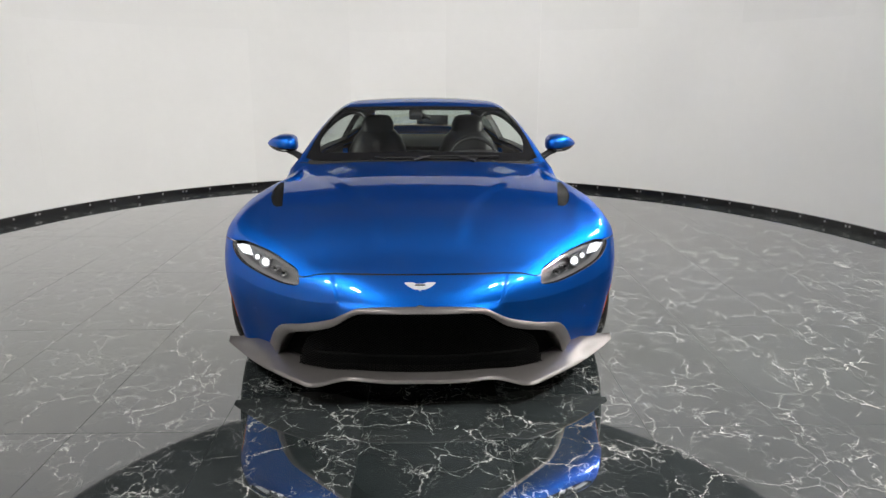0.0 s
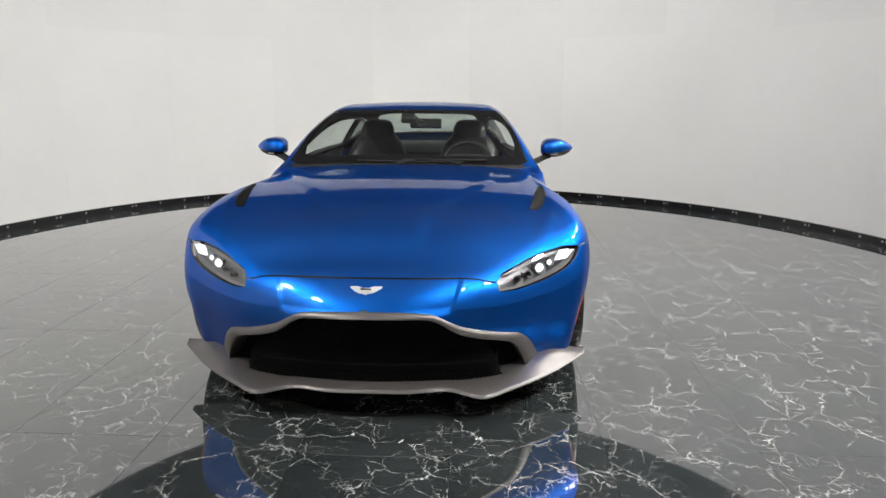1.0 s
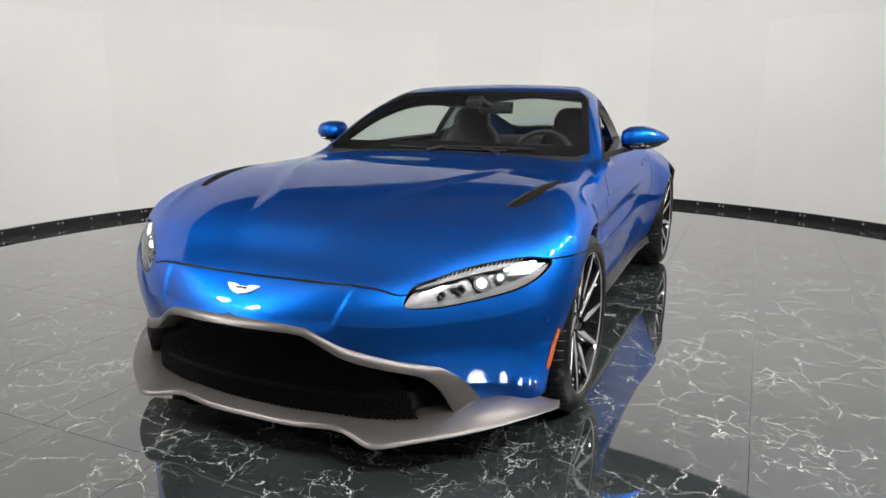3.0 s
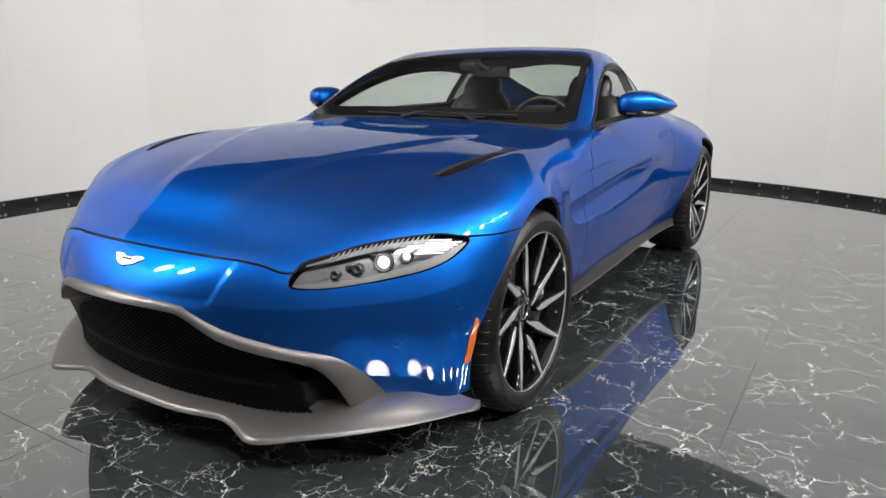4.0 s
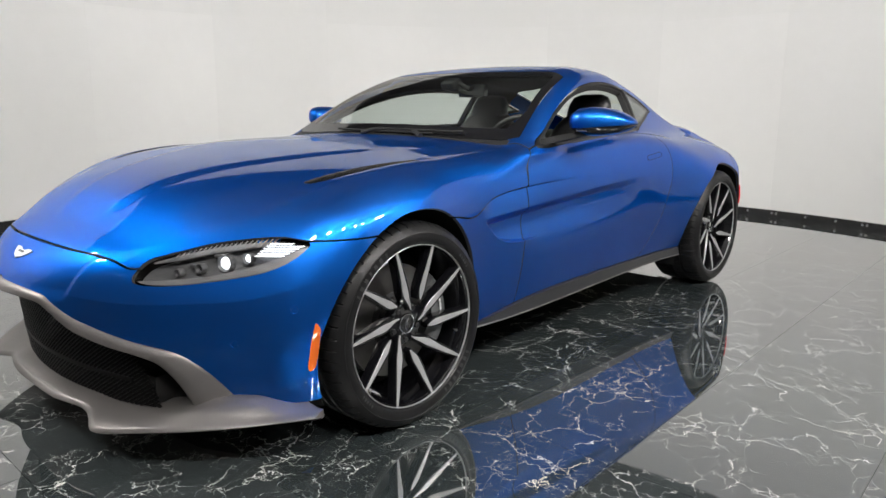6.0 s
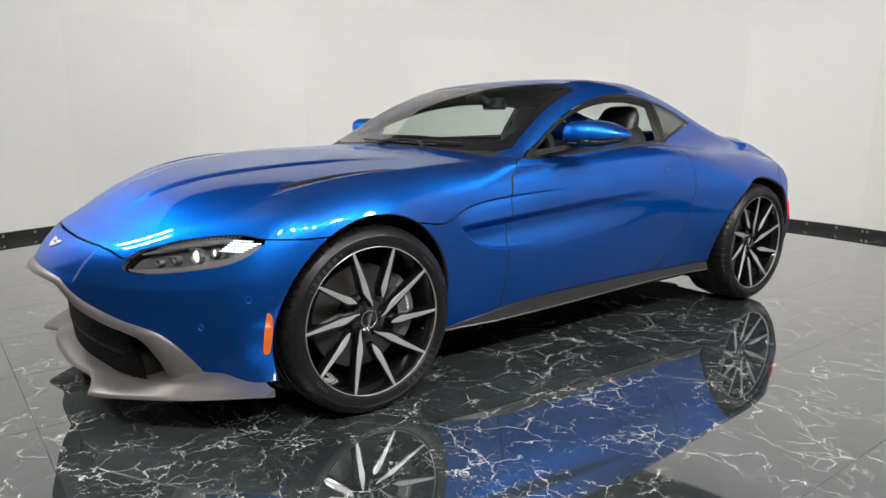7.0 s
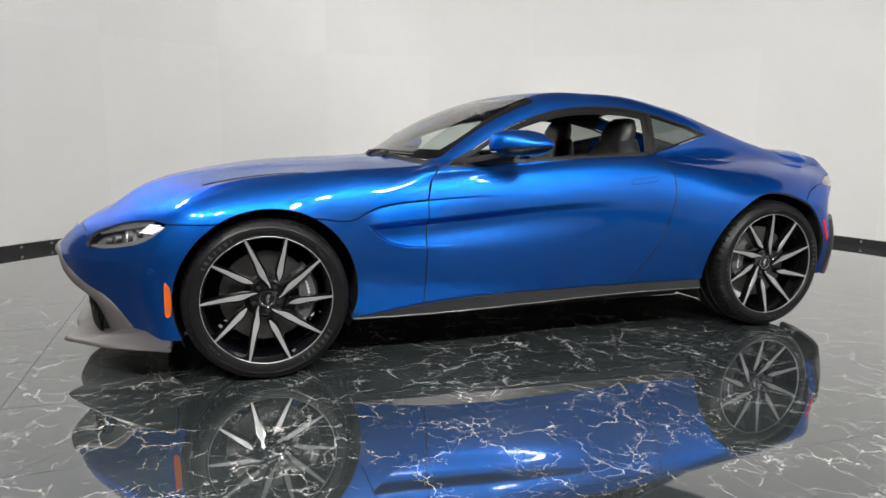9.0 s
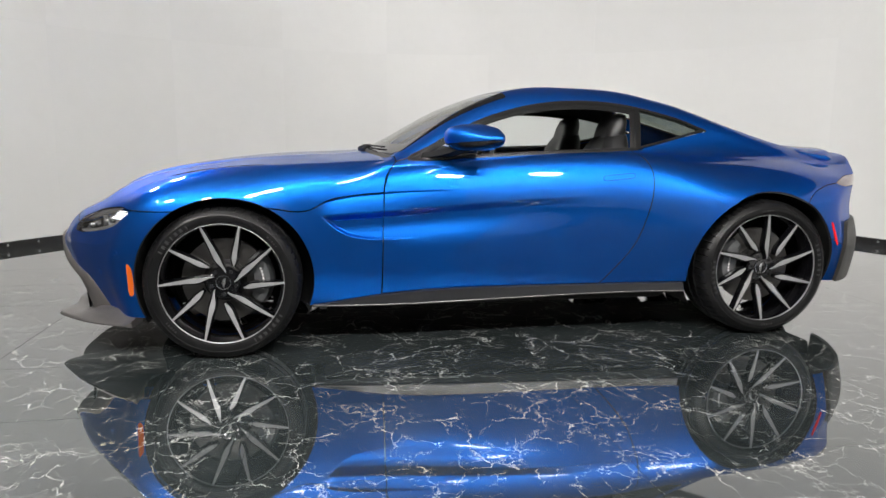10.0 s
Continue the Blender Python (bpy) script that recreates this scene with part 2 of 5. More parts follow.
def loft(bm, rows, close=False, caps=False):
    vs = [[bm.verts.new(p) for p in row] for row in rows]
    for a, b in zip(vs, vs[1:]):
        n = len(a)
        for i in range(n if close else n - 1):
            bm.faces.new((a[i], a[(i + 1) % n], b[(i + 1) % n], b[i]))
    if caps:
        bm.faces.new(vs[0])
        bm.faces.new(list(reversed(vs[-1])))
    return vs


# ---- smooth curves ----
def natural(xs, ys):
    """A natural cubic through a few stations, straight beyond the ends."""
    xs, ys = np.array(xs, float), np.array(ys, float)
    n, h = len(xs), np.diff(xs)
    a, r = np.eye(n), np.zeros(n)
    for i in range(1, n - 1):
        a[i, i - 1:i + 2] = h[i - 1], 2 * (h[i - 1] + h[i]), h[i]
        r[i] = 6 * ((ys[i + 1] - ys[i]) / h[i] - (ys[i] - ys[i - 1]) / h[i - 1])
    m = np.linalg.solve(a, r)
    s0 = (ys[1] - ys[0]) / h[0] - h[0] * (2 * m[0] + m[1]) / 6
    s1 = (ys[-1] - ys[-2]) / h[-1] + h[-1] * (2 * m[-1] + m[-2]) / 6

    def f(x):
        x = np.asarray(x, float)
        q = np.clip(x, xs[0], xs[-1])
        i = np.clip(np.searchsorted(xs, q) - 1, 0, n - 2)
        u, v = xs[i + 1] - q, q - xs[i]
        y = (m[i] * u ** 3 + m[i + 1] * v ** 3) / (6 * h[i]) + (ys[i] / h[i] - m[i] * h[i] / 6) * u + (ys[i + 1] / h[i] - m[i + 1] * h[i] / 6) * v
        return y + s0 * np.minimum(x - xs[0], 0) + s1 * np.maximum(x - xs[-1], 0)
    return f


def rounded(points, per=8, closed=True):
    """A smooth line through corner points (Catmull-Rom), in any dimension."""
    p = np.array(points, float)
    n = len(p)
    out = []
    for i in range(n if closed else n - 1):
        if closed:
            a, b, c, d = p[i - 1], p[i], p[(i + 1) % n], p[(i + 2) % n]
        else:
            a, b, c, d = p[max(i - 1, 0)], p[i], p[i + 1], p[min(i + 2, n - 1)]
        for k in range(per):
            t = k / per
            out.append(0.5 * (2 * b + (c - a) * t + (2 * a - 5 * b + 4 * c - d) * t * t + (3 * b - a - 3 * c + d) * t ** 3))
    if not closed:
        out.append(p[-1])
    return np.array(out)


def inside(poly, u, v):
    """Signed distance to a closed outline: below zero inside."""
    poly = np.asarray(poly, float)
    d2 = np.full(u.shape, 1e9)
    odd = np.zeros(u.shape, bool)
    for (ax, ay), (bx, by) in zip(poly, np.roll(poly, -1, 0)):
        ex, ey = bx - ax, by - ay
        wx, wy = u - ax, v - ay
        k = np.clip((wx * ex + wy * ey) / (ex * ex + ey * ey + 1e-12), 0, 1)
        d2 = np.minimum(d2, (wx - k * ex) ** 2 + (wy - k * ey) ** 2)
        cross = (ay > v) != (by > v)
        with np.errstate(divide="ignore", invalid="ignore"):
            odd ^= cross & (u < ax + (v - ay) * ex / (ey if ey else 1e-12))
    return np.where(odd, -np.sqrt(d2), np.sqrt(d2))


def smax(a, b, k):
    h = np.maximum(k - np.abs(a - b), 0) / k
    return np.maximum(a, b) + h * h * k * 0.25


def smin(a, b, k):
    return -smax(-a, -b, k)


def step(a, b, x):
    t = np.clip((x - a) / (b - a), 0, 1)
    return t * t * (3 - 2 * t)


# ---- the studio: floor, wall, ceiling ----
CX, CY, WALL_H, ROOM_H = 0.0, 1.30, 3.30, 4.6
NEAR_WALL = natural([-10, 10, 45, 80, 110, 140, 160, 185, 235, 255], [4.39, 4.39, 4.46, 4.56, 4.73, 4.69, 4.57, 4.51, 4.45, 4.45])


WALL_FROM, WALL_TO = 7.0, 245.0


def wall_radius(deg):
    return float(NEAR_WALL((deg + 50) % 360 - 50))


def round_strip(name, r_off, z0, z1, thick, mat, steps=300, label="", category=""):
    """A strip along the wall's arc, open on the side where the camera walks."""
    bm = bmesh.new()
    rows = []
    for k in range(steps + 1):
        a = WALL_FROM + (WALL_TO - WALL_FROM) * k / steps
        c, s = math.cos(radians(a)), math.sin(radians(a))
        r = wall_radius(a) + r_off
        rows.append([(CX + c * q, CY + s * q, z) for q, z in ((r, z0), (r, z1), (r + thick, z1), (r + thick, z0))])
    loft(bm, rows, True, True)
    return tagged(part(name, bm, mat), label, category, kind="structure")


floor = tagged(link_mesh("floor", [(-14, -14, -0.012), (14, -14, -0.012), (14, 14, -0.012), (-14, 14, -0.012)], [(0, 1, 2, 3)], GROUT),
               "dark polished marble tile floor with white veins", "floor", kind="structure")
wall = round_strip("wall_curved", 0.004, 0.0, WALL_H, 0.12, WALL, label="curved white painted studio wall of large boards", category="wall")
for k in range(15):
    for z0, z1 in ((0.0, 2.02), (2.0225, WALL_H - 0.001)):
        a0, a1 = (WALL_FROM + (WALL_TO - WALL_FROM) * (k + q) / 15 for q in (0.0002, 0.9998))
        bm = bmesh.new()
        rows = []
        for i in range(17):
            a = a0 + (a1 - a0) * i / 16
            c, q = math.cos(radians(a)), math.sin(radians(a))
            r = wall_radius(a)
            rows.append([(CX + c * e, CY + q * e, z) for e, z in ((r, z0), (r, z1), (r + 0.004, z1), (r + 0.004, z0))])
        loft(bm, rows, True, True)
        part("wall_board", bm, WALL, wall)
round_strip("baseboard", -0.03, 0.0, 0.074, 0.03, BLACK_TRIM, label="glossy black baseboard round the wall foot", category="baseboard")
round_strip("trim", -0.050, 0.0, 0.012, 0.018, BLACK_TRIM, label="low black kerb strip before the baseboard", category="trim")
ring = [(CX + 7.6 * math.cos(2 * math.pi * k / 96), CY + 7.6 * math.sin(2 * math.pi * k / 96)) for k in range(96)]
tagged(link_mesh("ceiling", [(x, y, ROOM_H) for x, y in ring] + [(x, y, ROOM_H + 0.1) for x, y in ring],
                 [tuple(range(95, -1, -1)), tuple(range(96, 192))], CEILING_DARK), "dark unlit studio ceiling above the lamps", "ceiling", kind="structure")
# unseen ring walls, added to close the room and shape the reflections
for name, z0, z1, mat, label in (("wall_outer_unseen", -0.012, WALL_H, UNSEEN_OUTER, "unseen dark grey ring wall added for the car's reflections"), ("wall_upper_unseen", WALL_H, ROOM_H, UNSEEN_UPPER, "unseen grey upper ring wall added to soften reflections")):
    tagged(link_mesh(name, [(x, y, z0) for x, y in ring] + [(x, y, z1) for x, y in ring],
                     [(k, (k + 1) % 96, 96 + (k + 1) % 96, 96 + k) for k in range(96)], mat), label, "wall", kind="structure")


def studio_lamp(m):
    root = tagged(new("studio_lamp"), "round white spot lamp hung above the opening of the wall", "studio lamp", "studio lamps")
    root.matrix_basis = m
    bm = bmesh.new()
    revolve(bm, [(0.0, 0.198), (-0.014, 0.205), (0.02, 0.207), (0.10, 0.17), (0.13, 0.06), (0.135, 0.0005)], 28, axis="z")
    part("housing", bm, MATT_BLACK, root)
    bm = bmesh.new()
    revolve(bm, [(-0.002, 0.0005), (-0.002, 0.190), (0.006, 0.195), (0.006, 0.0005)], 28, axis="z")
    part("diffuser", bm, LAMP_PANEL, root, "glowing white diffuser", False)
    bm = bmesh.new()
    tube(bm, [(0, 0, 0.13), (-0.20, 0, 0.22), (-0.62, 0, 0.42)], 0.012)
    part("rod", bm, MATT_BLACK, root)
    return root


LAMP_R, LAMP_Z, LAMP_TILT = 4.75, 3.80, 50
lamp_one = None
for a in (226, 240, 303, 319, 335, 351, 367, 381):
    m = pose(CX + LAMP_R * math.cos(radians(a)), CY + LAMP_R * math.sin(radians(a)), LAMP_Z, 0, 0, a) @ pose(0, 0, 0, 0, LAMP_TILT, 0)
    if lamp_one is None:
        lamp_one = studio_lamp(m)
    else:
        copy_thing(lamp_one, m)


def bolt(at, turn):
    bm = bmesh.new()
    bmesh.ops.create_cone(bm, cap_ends=True, segments=6, radius1=0.008, radius2=0.007, depth=0.008, matrix=pose(0, 0, 0, 0, -90, 0))
    bmesh.ops.create_cone(bm, cap_ends=True, segments=10, radius1=0.012, radius2=0.012, depth=0.003, matrix=pose(0.004, 0, 0, 0, -90, 0))
    ob = tagged(part("bolt", bm, BOLT), "small steel bolt in the black baseboard", "bolt", "baseboard bolts")
    ob.matrix_basis = pose(*at, 0, 0, turn)
    return ob


first_bolt = None
for k in range(64):
    a = WALL_FROM + 1 + 3.68 * k
    for da in ((0.0, 0.55) if k % 3 == 0 else (0.0,)):
        r = wall_radius(a + da) - 0.034
        at = (CX + r * math.cos(radians(a + da)), CY + r * math.sin(radians(a + da)), 0.046)
        if first_bolt is None:
            first_bolt = bolt(at, a + da)
        else:
            copy_thing(first_bolt, pose(*at, 0, 0, a + da))


# ---- the car's shape ----
def even(xs, ys):
    xs, ys = list(xs), list(ys)
    return natural([-x for x in xs[:0:-1]] + xs, ys[:0:-1] + ys)


HOOD_Z = natural([-1.0, -0.93, -0.843, -0.80, -0.70, -0.57, -0.354, -0.104, 0.213, 0.505, 0.75, 1.2, 1.8, 2.2, 2.8, 3.2, 3.45, 3.58, 3.68],
                 [0.475, 0.534, 0.601, 0.632, 0.685, 0.763, 0.839, 0.880, 0.915, 0.932, 0.946, 0.953, 0.976, 0.982, 0.965, 0.928, 0.913, 0.930, 0.928])
HOOD_DROP = natural([-0.9, -0.75, -0.48, -0.26, 0.2, 0.8, 1.2, 1.6, 2.0, 2.4, 3.0, 3.5], [0.102, 0.120, 0.084, 0.039, 0.029, 0.042, 0.035, 0.032, 0.045, 0.085, 0.108, 0.140])
SIDE_X = natural([0.10, 0.18, 0.25, 0.32, 0.40, 0.48, 0.56, 0.64, 0.72, 0.82, 0.90, 0.96, 1.10], [0.75, 0.795, 0.824, 0.843, 0.858, 0.869, 0.877, 0.882, 0.884, 0.862, 0.825, 0.78, 0.64])
NOSE_Y = even([0, 0.2, 0.36, 0.55, 0.68, 0.782, 0.88, 0.945, 0.99], [-0.957, -0.925, -0.866, -0.768, -0.678, -0.597, -0.516, -0.458, -0.395])
NOSE_LEAN = natural([0.10, 0.22, 0.33, 0.45, 0.52, 0.60, 0.70], [0.045, 0.022, 0.006, 0.0, 0.015, 0.045, 0.09])
TAIL_Y = even([0, 0.3, 0.5, 0.7, 0.85, 0.93, 0.98], [3.604, 3.566, 3.480, 3.345, 3.175, 3.044, 2.858])
TAIL_LEAN = natural([0.2, 0.35, 0.5, 0.6, 0.7, 0.82, 0.95], [-0.01, 0.03, 0.035, 0.005, 0.0, 0.02, 0.06])
ROOF_Z = natural([0.55, 0.70, 0.871, 1.074, 1.244, 1.415, 1.554, 1.765, 2.05, 2.27, 2.46, 2.65, 2.85, 3.05, 3.25, 3.46, 3.7],
                 [0.864, 0.947, 1.039, 1.151, 1.222, 1.274, 1.294, 1.297, 1.288, 1.251, 1.209, 1.149, 1.084, 1.025, 0.972, 0.930, 0.881])
ROOF_CROWN = natural([0.6, 0.8, 1.4, 2.0, 2.6, 3.4], [0.135, 0.127, 0.064, 0.098, 0.162, 0.216])
GLASS_X = natural([0.6, 0.8, 1.4, 2.0, 2.4, 2.8, 3.2, 3.6], [0.857, 0.826, 0.787, 0.701, 0.605, 0.516, 0.438, 0.340])
EDGE_X = natural([-0.62, -0.33, 0.07, 0.50], [0.19, 0.27, 0.46, 0.60])
CREST_X = natural([-0.42, -0.22, 0.05, 0.5], [0.755, 0.80, 0.815, 0.83])
RIDGE_Z = natural([0.40, 0.75, 1.2, 1.75], [0.650, 0.672, 0.705, 0.737])
TOP_LINE_Z = natural([0.40, 0.47, 0.56, 0.70, 1.10], [0.678, 0.714, 0.736, 0.750, 0.766])
GILL = rounded([(0.405, 0.680), (0.47, 0.716), (0.56, 0.738), (0.70, 0.752), (1.20, 0.770), (1.20, 0.545), (0.86, 0.530), (0.70, 0.533), (0.60, 0.547), (0.535, 0.575), (0.47, 0.626)], 5)


def side_width(y, z):
    bump = np.where(y < 0, np.exp(-(y / 0.85) ** 2), np.exp(-(y / 0.29) ** 2))
    zf = z + 0.55 * step(-0.05, -0.32, y) * np.maximum(0.40 - z, 0)
    x = SIDE_X(zf) + (0.112 + 0.018 * step(0.30, -0.10, y)) * bump * np.exp(-((zf - 0.56) / 0.34) ** 2)
    x = x + 0.112 * np.exp(-(np.abs((y - 2.70) / 0.47)) ** 2.4) * np.exp(-((z - 0.56) / 0.33) ** 2)
    # the ridge along the door, hollow above it near the wheel and hollow below it
    near = (y > 0.36) & (y < 1.95) & (z > 0.30) & (z < 0.84)
    if near.any():
        x = np.array(np.broadcast_to(x, np.shape(y)), float)
        yy, zz = y[near], z[near]
        ridge, top = RIDGE_Z(yy), TOP_LINE_Z(yy)
        s = zz - ridge
        up = 0.017 * step(0.41, 0.52, yy) * (1 - step(0.60, 1.12, yy))
        down = 0.034 * step(0.41, 0.52, yy) * (1 - step(0.95, 1.85, yy))
        rise = up * np.clip(s / np.maximum(top - ridge, 0.01), 0, 1) * step(top + 0.003, top - 0.003, zz)
        fall = down * step(0.0, 0.040, -s) * np.exp(-(np.maximum(-s - 0.06, 0) / 0.085) ** 2)
        mask = np.maximum(step(0.002, -0.007, inside(GILL, yy, zz)), step(0.68, 0.90, yy))
        x[near] -= mask * np.where(s > 0, rise, fall)
    return x


CREASE_Z = natural([0.0, 0.36, 0.50, 0.72, 0.84, 0.93], [0.545, 0.516, 0.506, 0.514, 0.530, 0.562])


def low_form(x, y, z):
    ax = np.abs(x)
    top = z - (HOOD_Z(y) - HOOD_DROP(y) * (ax / 0.75) ** 2.6 + hood_relief(ax, y))
    side = ax - side_width(y, z)
    k = 0.09 - 0.04 * step(0.80, 1.10, y) * (1 - step(1.9, 2.3, y)) + 0.07 * step(2.2, 2.7, y)
    f = smax(top, side, k)
    inset = 0.009 * (1 - step(-0.013, 0.013, ax - 0.356 - (z - 0.53) * 0.33)) * step(0.49, 0.53, z)
    tuck = 0.068 * np.clip((CREASE_Z(ax) - z) / 0.30, 0, 1) * step(0.28, 0.42, ax) * (1 - 0.60 * step(0.78, 0.95, ax))
    f = smax(f, NOSE_Y(ax) + NOSE_LEAN(z) + inset + tuck - y, 0.05 + 0.03 * step(0.4, 0.8, ax))
    return np.maximum(f, 0.15 - z)


def hood_relief(ax, y):
    """The raised middle of the bonnet and the edge that runs from the nose to the screen."""
    edge = EDGE_X(y)
    dome = 0.008 * (1 - step(-0.040, 0.040, ax - edge)) * step(-0.70, -0.57, y) * (1 - step(-0.05, 0.60, y))
    crest = 0.0045 * np.exp(-((ax - CREST_X(y)) / 0.035) ** 2) * step(-0.55, -0.30, y) * (1 - step(0.2, 0.7, y))
    return dome + crest


def cabin_form(x, y, z):
    ax = np.abs(x)
    top = z - (ROOF_Z(y) - ROOF_CROWN(y) * ax * ax)
    h = np.maximum(z - 0.93, -0.05)
    side = ax - (GLASS_X(y) - 0.40 * h - 0.55 * h * np.abs(h)) + 0.9 * np.maximum(0.88 - z, 0)
    return smax(top, side, 0.075)


def form(x, y, z):
    kb = 0.006 + 0.09 * step(1.9, 2.7, y) + 0.07 * step(0.75, 0.84, np.abs(x)) * (1 - step(0.88, 1.15, y))
    f = smin(low_form(x, y, z), cabin_form(x, y, z), kb)
    return smax(f, y - TAIL_Y(np.abs(x)) - TAIL_LEAN(z), 0.05)


def seek(origin, way, far=1.9, rounds=34):
    """How far from points inside, along each way, the skin lies."""
    lo, hi = np.zeros(len(origin)), np.full(len(origin), far)
    for _ in range(rounds):
        mid = (lo + hi) / 2
        p = origin + way * mid[:, None]
        out = form(p[:, 0], p[:, 1], p[:, 2]) > 0
        hi, lo = np.where(out, mid, hi), np.where(out, lo, mid)
    return origin + way * lo[:, None]


def skin_normal(p):
    e = 0.002
    g = []
    for k in range(3):
        a, b = p.copy(), p.copy()
        a[:, k] += e
        b[:, k] -= e
        g.append(form(a[:, 0], a[:, 1], a[:, 2]) - form(b[:, 0], b[:, 1], b[:, 2]))
    g = np.stack(g, 1)
    return g / np.maximum(np.linalg.norm(g, axis=1, keepdims=True), 1e-9)


def front_at(x, z):
    """Points of the skin seen from straight ahead."""
    x, z = np.atleast_1d(np.asarray(x, float)), np.atleast_1d(np.asarray(z, float))
    o = np.stack([x, np.full(x.shape, 0.1), z], 1)
    w = np.tile([0.0, -1.0, 0.0], (len(x), 1))
    return seek(o, w, 1.4)


def top_at(x, y):
    x, y = np.atleast_1d(np.asarray(x, float)), np.atleast_1d(np.asarray(y, float))
    o = np.stack([x, y, np.full(x.shape, 0.5)], 1)
    return seek(o, np.tile([0.0, 0.0, 1.0], (len(x), 1)), 1.0)


def side_at(y, z):
    y, z = np.atleast_1d(np.asarray(y, float)), np.atleast_1d(np.asarray(z, float))
    o = np.stack([np.full(y.shape, 0.25), y, z], 1)
    return seek(o, np.tile([1.0, 0.0, 0.0], (len(y), 1)), 1.0)


def half_skin():
    beta_f = np.linspace(3, 90, 84)
    ys = np.concatenate([np.linspace(-0.35, 0.36, 46)[1:], np.linspace(0.36, 0.92, 96)[1:], np.linspace(0.92, 1.9, 70)[1:], np.linspace(1.9, 2.95, 64)[1:]])
    beta_r = np.linspace(90, 172, 44)[1:]
    phi = np.radians(np.concatenate([np.linspace(-64, -14, 64), np.linspace(-14, -6, 22)[1:], np.linspace(-6, 12, 96)[1:], np.linspace(12, 62, 90)[1:], np.linspace(62, 90, 36)[1:]]))
    o, w = [], []
    for b, y in [(b, -0.35) for b in beta_f] + [(90, y) for y in ys] + [(b, 2.95) for b in beta_r]:
        s, c = math.sin(radians(b)), math.cos(radians(b))
        o.append(np.tile([0.0, y, 0.50 + 0.10 * float(step(-0.35, 0.6, y))], (len(phi), 1)))
        w.append(np.stack([s * np.cos(phi), np.full(phi.shape, -c), s * np.sin(phi)], 1))
    n, m = len(o), len(phi)
    o, w = np.concatenate(o), np.concatenate(w)
    v = seek(o, w)
    v[np.arange(n) * m + m - 1, 0] = 0.0
    i = np.arange(n * m).reshape(n, m)
    a, b, c, d = i[:-1, :-1].ravel(), i[1:, :-1].ravel(), i[1:, 1:].ravel(), i[:-1, 1:].ravel()
    t = np.concatenate([np.stack([a, b, c], 1), np.stack([a, c, d], 1)])
    return v, skin_normal(v), t


def cut(mesh, values):
    """Splits a triangle mesh along values == 0 into the part below and the part above."""
    v, n, t = mesh
    s = np.asarray(values, float)
    s = np.where(np.abs(s) < 1e-7, 1e-7, s)
    neg = s[t] < 0
    cnt = neg.sum(1)
    below, above, mixed = list(map(tuple, t[cnt == 3])), list(map(tuple, t[cnt == 0])), t[(cnt > 0) & (cnt < 3)]
    nv, nn, made = [], [], {}
    base = len(v)

    def mid(a, b):
        key = (a, b) if a < b else (b, a)
        if key not in made:
            k = s[a] / (s[a] - s[b])
            nv.append(v[a] + (v[b] - v[a]) * k)
            q = n[a] + (n[b] - n[a]) * k
            nn.append(q / max(np.linalg.norm(q), 1e-9))
            made[key] = base + len(nv) - 1
        return made[key]
    for tri in mixed:
        a, b, c = (int(q) for q in tri)
        while (s[a] < 0) == (s[b] < 0) or (s[a] < 0) == (s[c] < 0):
            a, b, c = b, c, a
        one, two = (below, above) if s[a] < 0 else (above, below)
        ab, ac = mid(a, b), mid(a, c)
        one.append((a, ab, ac))
        two.append((ab, b, c))
        two.append((ab, c, ac))
    if nv:
        v, n = np.concatenate([v, nv]), np.concatenate([n, nn])
    return (v, n, np.array(below, int).reshape(-1, 3)), (v, n, np.array(above, int).reshape(-1, 3))


def tidy(mesh):
    v, n, t = mesh
    used, back = np.unique(t, return_inverse=True)
    return v[used], n[used], back.reshape(-1, 3)


def mirrored(mesh):
    v, n, t = mesh
    return v * [-1, 1, 1], n * [-1, 1, 1], t[:, ::-1]


def both(mesh):
    a = tidy(mesh)
    b = mirrored(a)
    at = np.where(np.abs(a[0][:, 0]) < 1e-6, np.arange(len(a[0])), np.arange(len(a[0])) + len(a[0]))
    return np.concatenate([a[0], b[0]]), np.concatenate([a[1], b[1]]), np.concatenate([a[2], at[b[2]]])


def panel(name, mesh, mat, parent, label="", depth=0.014, lift=0.0):
    """A sheet with turned-in edges."""
    v, n, t = tidy(mesh)
    if lift:
        v = v + n * lift
    e = np.concatenate([t[:, [0, 1]], t[:, [1, 2]], t[:, [2, 0]]])
    key = np.sort(e, 1)
    _, first_at, count = np.unique(key[:, 0] * len(v) + key[:, 1], return_index=True, return_counts=True)
    rim = e[first_at[count == 1]]
    rim = rim[~((np.abs(v[rim[:, 0], 0]) < 1e-6) & (np.abs(v[rim[:, 1], 0]) < 1e-6))]
    faces = list(map(tuple, t))
    verts, norms = [v], [n]
    if depth and len(rim):
        k = len(v)
        ring = np.unique(rim)
        at = {int(q): k + i for i, q in enumerate(ring)}
        verts.append(v[ring] - n[ring] * depth)
        norms.append(n[ring])
        faces += [(int(b), int(a), at[int(a)], at[int(b)]) for a, b in rim]
    ob = link_mesh(name, np.concatenate(verts), faces, mat, parent, label, True, np.concatenate(norms))
    # turned-in edges coloured black to stand in for shade in the joints
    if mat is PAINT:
        ob.data.materials.append(GAP_SHADE_WIPER)
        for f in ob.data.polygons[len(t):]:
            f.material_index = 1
    return ob


car = tagged(new("car"), "blue metallic two-door sports coupe parked on marble floor", "car")

skin = half_skin()
GAP = 0.0028
ARCH_F, ARCH_R = (0.013, 0.350, 0.395), (2.70, 0.350, 0.402)


